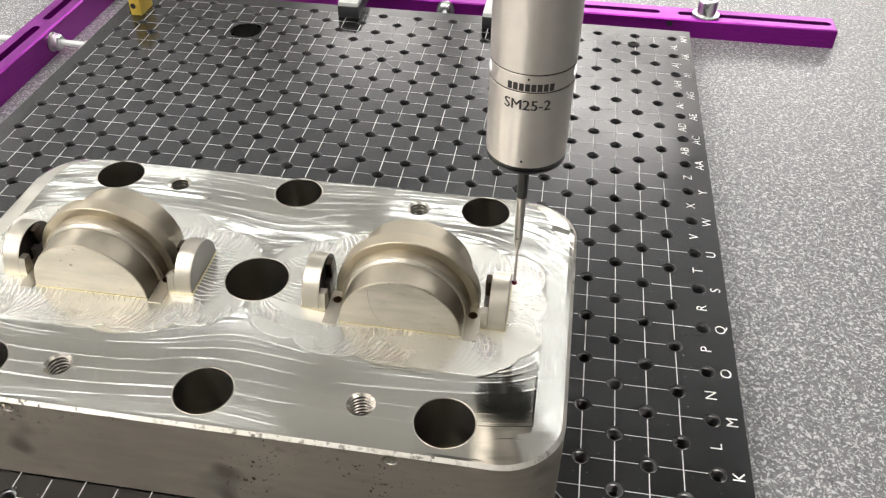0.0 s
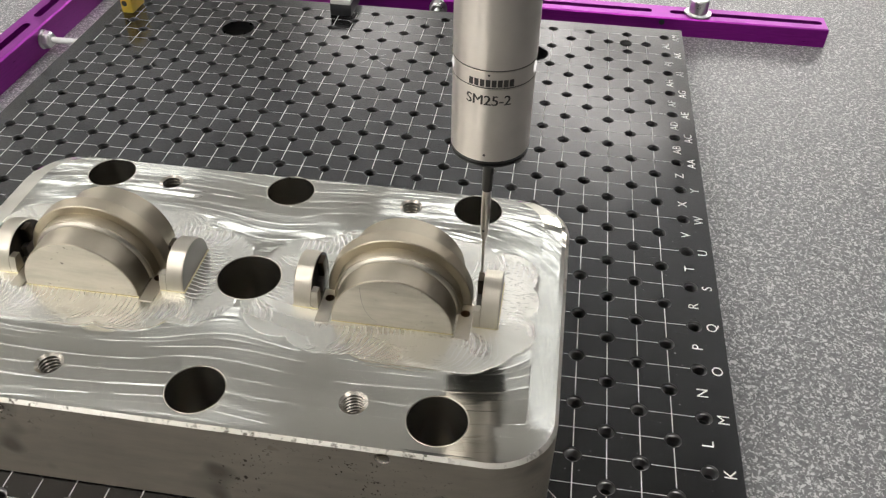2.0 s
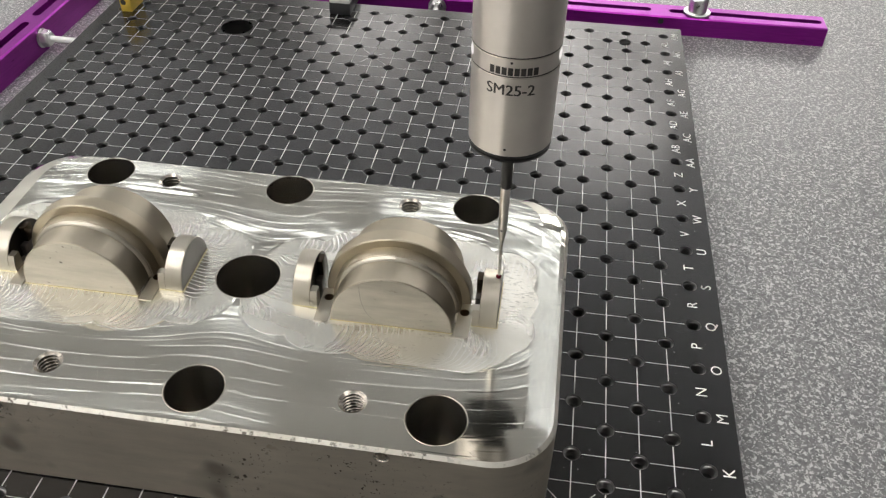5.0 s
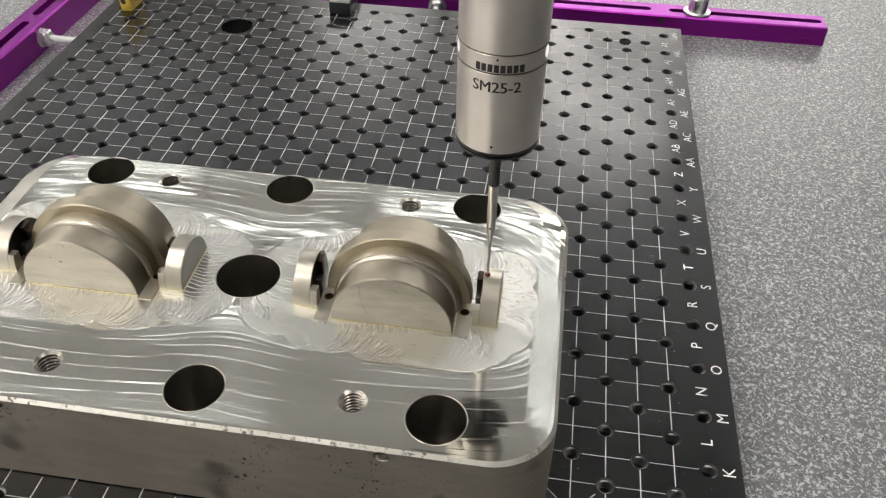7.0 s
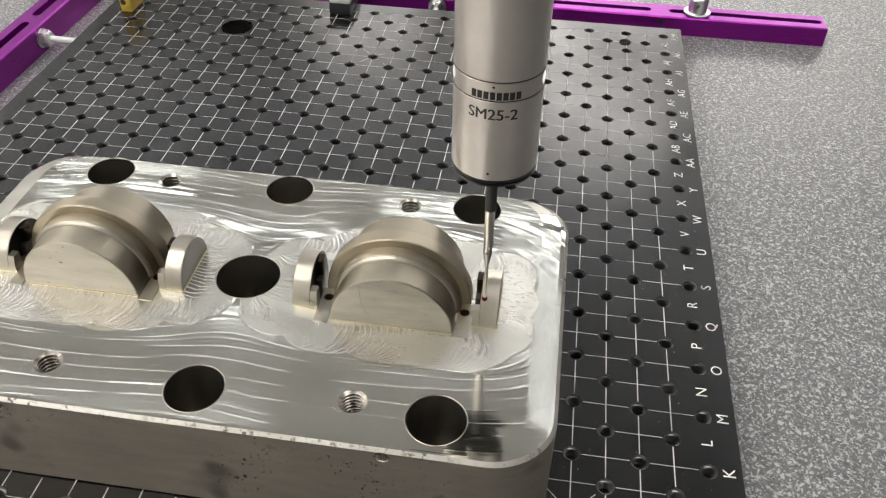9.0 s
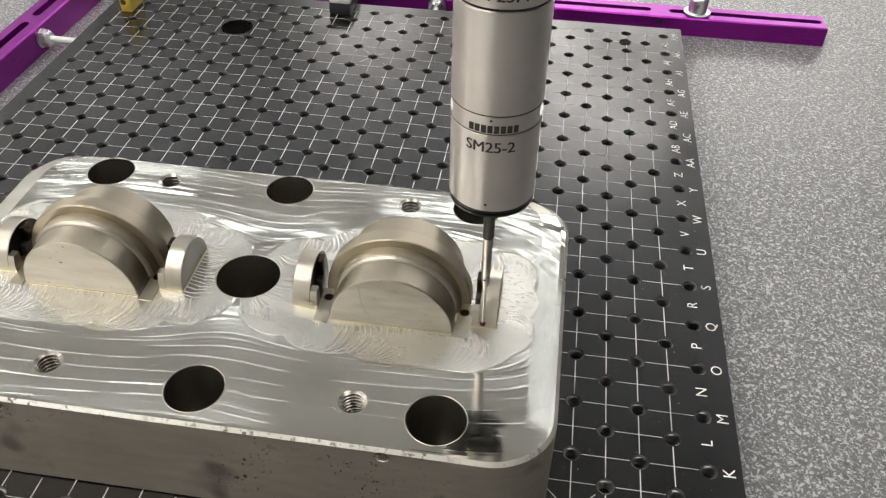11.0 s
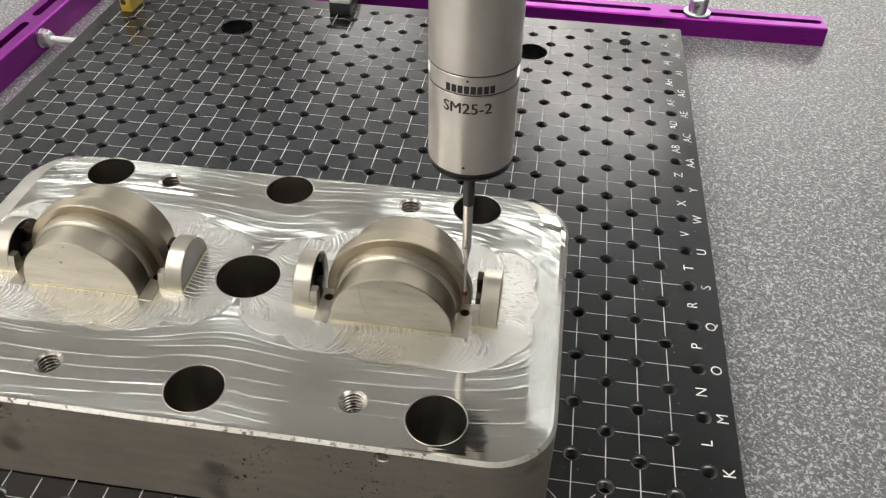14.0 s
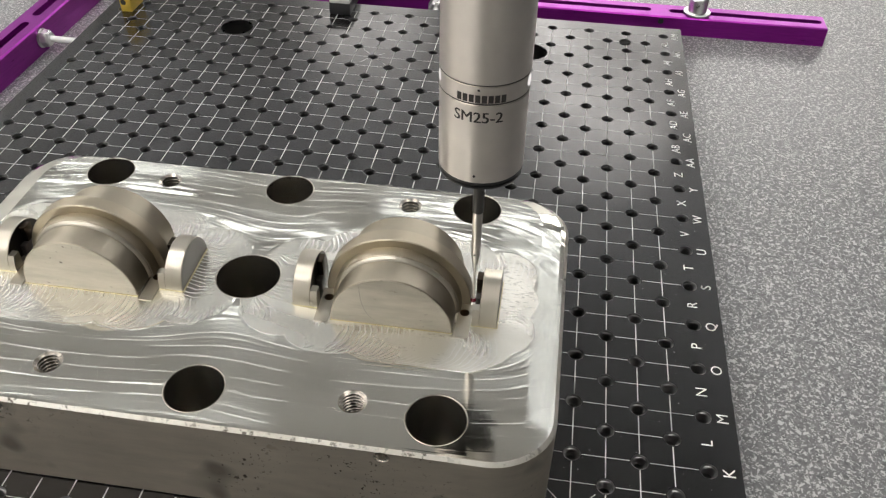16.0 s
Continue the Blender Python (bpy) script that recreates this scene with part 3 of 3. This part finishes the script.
def adjusting_screw(at, turn, rod_out, rod_back):
    t = root("adjusting_screw", at, "zinc plated screw with hexagon nut through the purple rail", "screw", "adjusting screws")
    t.rotation_euler = (0, 0, radians(turn))
    part("nut", turned([(0.36, 0.02), (0.46, 0.09), (0.46, 0.42), (0.38, 0.52), (0.2, 0.53)], 6, "X"), ZINC, t, smooth=False)
    part("washer", turned([(0.52, -0.0), (0.52, 0.05)], 28, "X"), ZINC, t)
    part("rod", turned([(0.13, -rod_back), (0.17, 0.0), (0.17, rod_out - 0.1), (0.10, rod_out)], 20, "X"), LED, t, "pale plastic-tipped rod")
    return t


def cap_screw(at):
    t = root("cap_screw", at, "shiny zinc socket head screw on the purple rail", "screw")
    part("washer", turned([(0.72, 0), (0.76, 0.03), (0.76, 0.1), (0.70, 0.13)], 40), ZINC, t)
    part("head", turned([(0.50, 0.13), (0.52, 0.16), (0.52, 0.85), (0.46, 0.93), (0.26, 0.93), (0.26, 0.55), (0.02, 0.5)], 40), ZINC, t)
    return t


def clamp(at):
    t = root("clamp_block", at, "dark grey clamp block with a pale top on the plate", "clamp", "clamp blocks")
    part("body", box(bmesh.new(), -0.60, 0.60, 0, 2.6, 0, 0.66, 0.04), DARK_GREY, t)
    part("cover", box(bmesh.new(), -0.57, 0.57, 0.01, 2.55, 0.66, 0.90, 0.05), GREY_TOP, t, "pale metal cover")
    return t


def yellow_stop(at):
    t = root("stop_block", at, "small yellow anodised stop block with a hole", "stop block")
    part("body", box(bmesh.new(), 0, 0.64, 0, 1.5, 0, 2.0, 0.06), YELLOW, t)
    # nothing is drilled: a dark grey disc paints the hole's shade
    part("hole", turned([(0.16, -0.006), (0.12, -0.006), (0.12, -0.003)], 20, "Y", at=(0.22, 0, 0.55)), DARK_GREY, t)
    return t


# ---------------------------------------------------------------- workpiece
BX, BY, BH = 0.70, -6.60, 3.42
HX, HY, RC = 9.62, 5.62, 1.75
ROUND_BORES = [(dx, dy, 0.80) for dx in (-6.51, 0, 6.51) for dy in (-4.45, 4.45)] + [(0, 0, 0.965)]
TAPPED = [(dx, dy) for dx in (-4.25, 4.25) for dy in (-4.22, 4.27)]


def workpiece():
    t = root("machined_block", (BX, BY, 0), "polished aluminium machined block with half-round turned features", "workpiece")
    # flat top with its bores
    bm = bmesh.new()
    inner = rounded(-HX + 0.85, HX - 0.85, -HY + 0.18, HY - 0.42, RC - 0.35, 12)
    holes = [[p[:2] for p in ring_points(x, y, r, 56)] for x, y, r in ROUND_BORES]
    holes += [[p[:2] for p in ring_points(x, y, 0.39, 36)] for x, y in TAPPED]
    holes += [[p[:2] for p in ring_points(c + d, -0.52, 0.14, 28)] for c in (4.70, -4.70) for d in (2.03, -2.03)]
    rings = filled(bm, inner, holes, BH)
    def fall(y):
        return min(1.0, max(0.035, (y + HY - 0.4) / 2.2))

    shoulder = [((-HX + 0.24, HX - 0.24, -HY + 0.15, HY - 0.15, RC - 0.12), 0.165),
                ((-HX + 0.10, HX - 0.10, -HY + 0.10, HY - 0.10, RC - 0.07), 0.225)]
    last = rings[0]
    for (a, b, c, d, r), z in shoulder:
        ring = [bm.verts.new((x, y, BH - z * fall(y))) for x, y in rounded(a, b, c, d, r, 12)]
        for k in range(len(ring)):
            j = (k + 1) % len(ring)
            bm.faces.new((last[k], last[j], ring[j], ring[k]))
        last = ring
    part("top_face", bm, TOP, t, "hand-polished mirror-like top face with tool marks", sharp=6)
    # worn bright chamfer round the edge
    bm = bmesh.new()
    up = [bm.verts.new((x, y, BH - 0.225 * fall(y))) for x, y in rounded(-HX + 0.10, HX - 0.10, -HY + 0.10, HY - 0.10, RC - 0.07, 12)]
    dn = [bm.verts.new((x, y, BH - 0.225 * fall(y) - 0.10)) for x, y in rounded(-HX, HX, -HY, HY, RC, 12)]
    for k in range(len(up)):
        j = (k + 1) % len(up)
        bm.faces.new((up[k], up[j], dn[j], dn[k]))
    part("chamfer", bm, CHAMFER, t, "worn bright chamfered edge")
    bm = bmesh.new()
    out = rounded(-HX, HX, -HY, HY, RC, 12)
    a = [bm.verts.new((x, y, BH - 0.225 * fall(y) - 0.10)) for x, y in out]
    b = [bm.verts.new((x, y, 0.06)) for x, y in out]
    c = [bm.verts.new((x, y, 0.0)) for x, y in rounded(-HX + .06, HX - .06, -HY + .06, HY - .06, RC, 12)]
    drilled = [(5.30, 3.14), (-5.05, 3.14)]
    rims = [[bm.verts.new((hx + 0.19 * math.cos(q), -HY, hz + 0.19 * math.sin(q))) for q in np.linspace(0, 2 * math.pi, 25)[:-1]] for hx, hz in drilled]
    front = 38
    for u, d in ((a, b), (b, c)):
        for k in range(len(u)):
            j = (k + 1) % len(u)
            if u is a and k == front:
                loops = [[u[k], u[j], d[j], d[k]]] + rims
                edges = [bm.edges.get((p, q)) or bm.edges.new((p, q)) for loop in loops for p, q in zip(loop, loop[1:] + loop[:1])]
                bmesh.ops.triangle_fill(bm, edges=edges, use_beauty=True, use_dissolve=False, normal=(0, -1, 0))
                continue
            bm.faces.new((u[k], u[j], d[j], d[k]))
    bm.faces.new(list(reversed(c)))
    part("side_wall", bm, SIDE, t, "grey ground steel side with pits and rust specks")
    for x, y, r in ROUND_BORES:
        bore = part("bore", turned([(r, BH), (r, 0.02)], 56, caps=False, at=(x, y, 0)), BORE, t, "smooth dark through bore")
        part("bore_edge", turned([(r + 0.022, BH + 0.002), (r + 0.008, BH + 0.007), (r - 0.006, BH - 0.008)], 56, caps=False, at=(x, y, 0)), EAR, bore, "bright deburred edge of the bore")
    for x, y in TAPPED:
        part("tapped_hole", turned([(q, h + BH) for q, h in thread_profile(0.39, 2.4, 0.125, 0.095)] + [(0.02, BH - 2.7)], 36, caps=False, at=(x, y, 0)), BRIGHT_THREAD, t, "tapped hole with bright threads")
    for x, z in drilled:
        part("side_hole", turned([(0.215, -HY - 0.004), (0.19, -HY + 0.004), (0.175, -HY + 0.03), (0.175, -HY + 0.75), (0.02, -HY + 0.85)], 24, "Y", at=(x, 0, z), caps=False), BORE, t, "small drilled hole in the side")
    for cx in (4.70, -4.70):
        feature(t, cx)
    return t


def feature(t, cx):
    """A half-round turned journal with its collar, two pads at its sides and two drilled lugs."""
    z = BH + 0.02
    y = lambda v: v - BY
    half = (0, 180)
    journal = part("half_journal", turned([(1.75, y(-7.97)), (1.77, y(-7.95)), (1.77, y(-5.17)), (1.75, y(-5.15))], 96, "Y", at=(cx, 0, z), arc=half), SATIN, t, "half-round satin turned journal")
    part("front_face", turned([(1.745, y(-7.985)), (1.745, y(-7.972))], 64, "Y", at=(cx, 0, z), arc=half), FACED, journal, "flat faced end of the journal")
    if cx > 0:
        bm = bmesh.new()
        path = [Vector((-0.86, 1.42)) * (1 - q) ** 2 + Vector((-0.88, 0.40)) * 2 * q * (1 - q) + Vector((-0.43, 0.14)) * q * q for q in np.linspace(0, 1, 13)]
        rows = [[bm.verts.new((cx + p.x + d, y(-7.988), z + p.y)) for d in (-0.007, 0.007)] for p in path]
        for lo, hi in zip(rows, rows[1:]):
            bm.faces.new((lo[0], lo[1], hi[1], hi[0]))
        part("scratch", bm, END_STEEL, journal, "fine curved scratch on the end face")
    collar = part("collar", turned([(1.80, y(-7.08)), (1.89, y(-7.08)), (1.905, y(-7.05)), (1.905, y(-6.73)), (2.14, y(-6.73)), (2.17, y(-6.70)), (2.17, y(-6.26)), (2.14, y(-6.23)), (1.80, y(-6.23))], 96, "Y", at=(cx, 0, z), arc=half), COLLAR, t, "raised half-round tan collar")
    part("step_ring", turned([(1.74, y(-7.19)), (1.79, y(-7.18)), (1.84, y(-7.14)), (1.87, y(-7.08)), (1.76, y(-7.08))], 96, "Y", at=(cx, 0, z), arc=half), EAR, collar, "narrow bright step ring")
    for s in (1, -1):
        x0, x1 = sorted((cx + s * 2.48, cx + s * 3.01))
        bm = turned([(0.99, x0), (1.01, x0 + 0.02), (1.01, x1 - 0.02), (0.99, x1)], 48, "X", at=(0, 0.02, z), arc=half)
        # shade painted by face: darkest towards the collar, grey on the outer end
        for f in bm.faces:
            f.normal_update()
            f.material_index = 0 if abs(f.normal.x) < 0.95 else 1 if (f.calc_center_median().x - (x0 + x1) / 2) * s < 0 else 2
        pad = part("side_pad", bm, [EAR, SHADED_STEEL, END_STEEL], t, "half-round pale side pad, end faces coloured dark for shade")
        f0, f1 = sorted((cx + s * 2.28, cx + s * 2.48))
        bm = bmesh.new()
        arc = [(0.02 - 1.01 * math.cos(a), 1.01 * math.sin(a)) for a in np.linspace(0, 0.52, 9)]
        arc += [(arc[-1][0] + 0.25, arc[-1][1]), (arc[-1][0] + 0.25, 0.0)]
        ra = [bm.verts.new((f0, p, z + q)) for p, q in arc]
        rb = [bm.verts.new((f1, p, z + q)) for p, q in arc]
        bm.faces.new(ra)
        bm.faces.new(list(reversed(rb)))
        for k in range(len(arc)):
            j = (k + 1) % len(arc)
            bm.faces.new((ra[k], ra[j], rb[j], rb[k]))
        part("pad_foot", bm, EAR, pad)
        # flat tab with a drilled hole, beside the journal
        l0, l1 = sorted((cx + s * 1.84, cx + s * 2.25))
        hx = cx + s * 2.03
        bm = bmesh.new()
        rings = filled(bm, rounded(l0, l1, y(-8.12), y(-6.75), 0.03, 3), [[p[:2] for p in ring_points(hx, y(-7.12), 0.14, 28)]], BH + 0.03)
        skirt(bm, rings[0], -0.06)
        tab = part("tab", bm, EAR, t, "flat pale tab with a drilled hole")
        part("tab_hole", turned([(0.14, BH + 0.03), (0.14, BH - 0.35), (0.02, BH - 0.40)], 28, at=(hx, y(-7.12), 0), caps=False), BRONZED, tab, "small dark drilled hole")
        # low rib against the pad; the dark block behind it imitates the slot's shade
        w0, w1 = sorted((cx + s * 2.30, cx + s * 2.475))
        part("web", box(bmesh.new(), w0, w1, y(-6.85), y(-6.25), BH - 0.02, BH + 0.40, 0.015), END_STEEL, t, "low grey rib beside the pad")
        part("gap_fill", box(bmesh.new(), w0, w1, y(-6.62), y(-6.25), BH + 0.41, BH + 0.93, 0.015), GAP_SHADE, t, "dark block standing for the shade in the slot behind the rib")
        # added thin strips: the yellow reflection along the foot, put in as colour
        part("glint_strip", box(bmesh.new(), min(f0, x0), max(f1, x1), y(-7.60), y(-7.555), BH - 0.01, BH + 0.022), YELLOW_GLINT, t, "thin yellow strip standing for a reflection at the foot")
        e0, e1 = sorted((cx + s * 3.01, cx + s * 3.04))
        part("glint_strip", box(bmesh.new(), e0, e1, y(-7.58), y(-5.6), BH - 0.01, BH + 0.03), YELLOW_GLINT, t, "thin yellow strip standing for a reflection at the foot")
    part("glint_strip", box(bmesh.new(), cx - 1.78, cx + 1.78, y(-8.01), y(-7.98), BH - 0.01, BH + 0.02), YELLOW_GLINT, t, "thin yellow strip standing for a reflection at the foot")


# ---------------------------------------------------------------- probe, its tip at the origin
def probe():
    t = root("scanning_probe", (7.44, -7.33, 3.62), "brushed stainless measuring probe with a thin ruby-tipped stylus", "measuring probe")
    r = 1.045
    module = part("module", turned([(r - 0.02, 4.85), (r, 4.88), (r, 6.99), (r - 0.02, 7.01)], 72), BRUSHED, t)
    ring = part("ring", turned([(r - 0.03, 7.01), (r - 0.005, 7.03), (r - 0.005, 7.46), (r - 0.03, 7.48)], 72), BRUSHED, t, "polished steel ring")
    for low in (7.00, 7.465):
        part("groove", turned([(r + 0.003, low), (r + 0.003, low + 0.028)], 72, caps=False), INK, ring, "dark narrow groove line")
    for low in (6.955, 7.43):
        part("bright_edge", turned([(r - 0.004, low), (r + 0.008, low + 0.016), (r - 0.004, low + 0.032)], 72, caps=False), EAR, ring, "bright turned edge")
    part("body", turned([(r - 0.01, 7.48), (r + 0.01, 7.51), (r + 0.01, 9.86), (r - 0.01, 9.88)], 72), BRUSHED, t)
    part("seal", turned([(r - 0.03, 9.88), (r - 0.03, 9.94)], 72), BLACK_RUBBER, t, "dark joint line")
    head = part("head", turned([(r - 0.01, 9.94), (r + 0.015, 9.97), (r + 0.015, 15.5), (r - 0.1, 15.6)], 72), BRUSHED, t)
    part("quill", box(bmesh.new(), -3.2, 3.2, -3.2, 3.2, 15.6, 60, 0.3), STAND, t, "plain machine quill carrying the probe")
    part("rim", turned([(0.82, 4.62), (0.97, 4.64), (1.03, 4.68), (1.03, 4.74), (0.985, 4.76), (1.04, 4.79), (1.04, 4.86)], 72), BLACK_RUBBER, t, "black ribbed rim")
    part("holder_disc", turned([(0.55, 4.48), (0.72, 4.51), (0.74, 4.65)], 56), BLACK_RUBBER, t, "black stylus holder disc")
    part("holder", turned([(0.13, 3.20), (0.15, 3.24), (0.15, 4.62)], 32), HOLDER, t, "dark stylus holder rod")
    part("stem", turned([(0.115, 1.95), (0.125, 1.98), (0.13, 2.0), (0.13, 3.21)], 32), POLISHED, t, "polished steel stylus stem")
    part("taper", turned([(0.05, 1.28), (0.125, 1.72), (0.115, 1.95)], 32), POLISHED, t)
    # small dark disc on the taper, painted as a shaded pin hole
    part("pin_hole_disc", turned([(0.035, -0.124), (0.03, -0.127)], 16, "Y", at=(-0.02, 0, 1.79)), DARK_GREY, t)
    stylus = part("stylus", turned([(0.04, 0.04), (0.045, 1.3)], 20), POLISHED, t, "thin steel stylus")
    bm = bmesh.new()
    bmesh.ops.create_uvsphere(bm, u_segments=24, v_segments=14, radius=0.082)
    part("ruby_ball", bm, RUBY, stylus, "tiny red ruby ball")

    face = math.atan2(-17.3, 1.75)

    def wrap(z, rr, turn=0.0):
        def place(u, v):
            a = face + turn + u / rr
            return (rr * math.cos(a), rr * math.sin(a), z + v)
        return place

    for turn, out in ((-0.132, 0.003), (-0.124, 0.006), (-0.116, 0.009)):
        lettering("SM25-2", 0.385, INK, "lettering", module, wrap(6.66, r + out, turn), "etched dark lettering", True)
        lettering("SP25M", 0.385, INK, "lettering", head, wrap(10.22, r + 0.015 + out, turn + 0.1), "etched dark lettering", True)
    # plain dark bars where a maker's mark stands
    for k in range(8):
        bm = bmesh.new()
        pl = wrap(7.15, r + 0.001, -0.05)
        u0 = -0.60 + k * 0.148
        n = 4
        lo = [bm.verts.new(pl(u0 + 0.115 * q / n, -0.10)) for q in range(n + 1)]
        hi = [bm.verts.new(pl(u0 + 0.115 * q / n, 0.09)) for q in range(n + 1)]
        for q in range(n):
            bm.faces.new((lo[q], lo[q + 1], hi[q + 1], hi[q]))
        part("mark", bm, INK, ring)

    def dot(z, rr, size, turn=0.0, mat=INK):
        bm = bmesh.new()
        pl = wrap(z, rr, turn)
        bm.faces.new([bm.verts.new(pl(size * math.cos(q), size * math.sin(q))) for q in np.linspace(0, 2 * math.pi, 17)[:-1]])
        part("dot", bm, mat, t)

    dot(5.06, r + 0.003, 0.035, -0.15)
    dot(7.36, r - 0.001, 0.03, -0.13)
    for turn in (-1.40, 1.30):
        bm = bmesh.new()
        a = face + turn
        bmesh.ops.create_uvsphere(bm, u_segments=20, v_segments=10, radius=0.16)
        bmesh.ops.scale(bm, vec=(0.18, 0.8, 1), verts=bm.verts)
        bmesh.ops.rotate(bm, matrix=Matrix.Rotation(a, 3, "Z"), verts=bm.verts)
        bmesh.ops.translate(bm, vec=((r - 0.01) * math.cos(a), (r - 0.01) * math.sin(a), 7.26), verts=bm.verts)
        part("window", bm, LAMP, ring, "small white round window")
    return t


room()
granite_table()
fixture_plate()
rail("rail", 45, 1.62, 1.06, [(1, 12), (13, 24), (25.1, 35.35), (36.35, 44.75)], (-20.9, 21.41, -1), 0, "purple anodised slotted rail along the plate's edge", bores=(35.9,))
rail("rail", 45, 1.62, 1.45, [(1, 12), (13, 24), (25, 34.2), (35.0, 44.0)], (-17.97, -20.5, -1), 90, "purple anodised slotted rail beside the plate")
adjusting_screw((-17.97, 13.4, -0.25), 0, 2.02, 4)
adjusting_screw((2.2, 21.4, -0.40), -90, 0.9, 1.5)
cap_screw((17.0, 22.2, 0.06))
for x in (-2.86, 5.25):
    clamp((x, 18.45, 0))
yellow_stop((-14.95, 16.7, 0))
workpiece()
PROBE = probe()

# Places of the stylus tip, in pitches.
TIP = [
    (0, 8.500, -5.900, 3.817), (0.2, 8.610, -5.850, 3.704), (0.4, 8.650, -5.850, 3.708), (0.5, 8.803, -5.237, 4.412), (0.6, 8.813, -5.000, 4.672),
    (0.7, 8.935, -5.000, 4.630), (0.8, 8.533, -5.200, 3.880), (0.9, 8.254, -5.300, 3.562), (1, 8.261, -5.350, 3.521), (1.2, 8.235, -5.370, 3.530),
    (1.5, 7.993, -5.400, 3.538), (1.8, 7.949, -5.412, 3.542), (2, 7.709, -5.420, 3.544), (2.1, 7.696, -5.500, 3.704), (2.4, 7.679, -5.550, 3.896),
    (2.5, 7.724, -5.608, 3.945), (3, 7.976, -5.529, 3.913), (3.5, 8.248, -5.511, 3.914), (4, 8.288, -5.924, 4.310), (4.2, 8.311, -6.136, 4.425),
    (6.3, 8.283, -6.615, 4.520), (6.5, 8.196, -6.607, 4.576), (6.9, 8.030, -6.608, 4.520), (7, 7.995, -6.574, 4.539), (7.1, 8.005, -6.943, 4.458),
    (7.5, 8.021, -6.924, 4.466), (7.9, 8.267, -6.943, 4.459), (8, 8.281, -6.908, 4.470), (8.1, 8.284, -7.266, 4.275), (8.5, 8.294, -7.270, 4.272),
    (8.9, 8.002, -7.279, 4.265), (9, 7.997, -7.273, 4.269), (9.1, 7.749, -7.300, 3.866), (9.2, 7.700, -7.333, 3.801), (11.3, 8.035, -7.754, 3.627),
    (11.5, 8.020, -7.794, 3.600), (12, 7.728, -7.831, 3.634), (12.1, 7.705, -7.800, 3.648), (12.2, 7.444, -7.300, 3.617), (12.3, 7.438, -7.150, 3.599),
    (12.5, 7.440, -7.150, 3.534), (13, 7.438, -7.120, 3.471), (13.3, 7.460, -7.100, 3.513), (13.5, 7.448, -7.113, 3.789), (13.8, 7.422, -7.162, 4.107),
    (13.9, 7.417, -7.150, 4.212), (14, 7.411, -7.195, 4.313), (14.1, 7.577, -7.080, 3.732), (14.2, 7.629, -7.020, 3.541), (14.3, 7.657, -7.020, 3.471),
    (14.5, 7.645, -7.020, 3.462), (15, 7.640, -7.050, 3.656), (15.5, 7.642, -7.100, 3.758), (16, 7.675, -7.270, 4.159)]


def motions():
    walk(PROBE, [(t, pose(x * P, y * P, z * P)) for t, x, y, z in TIP])


motions()
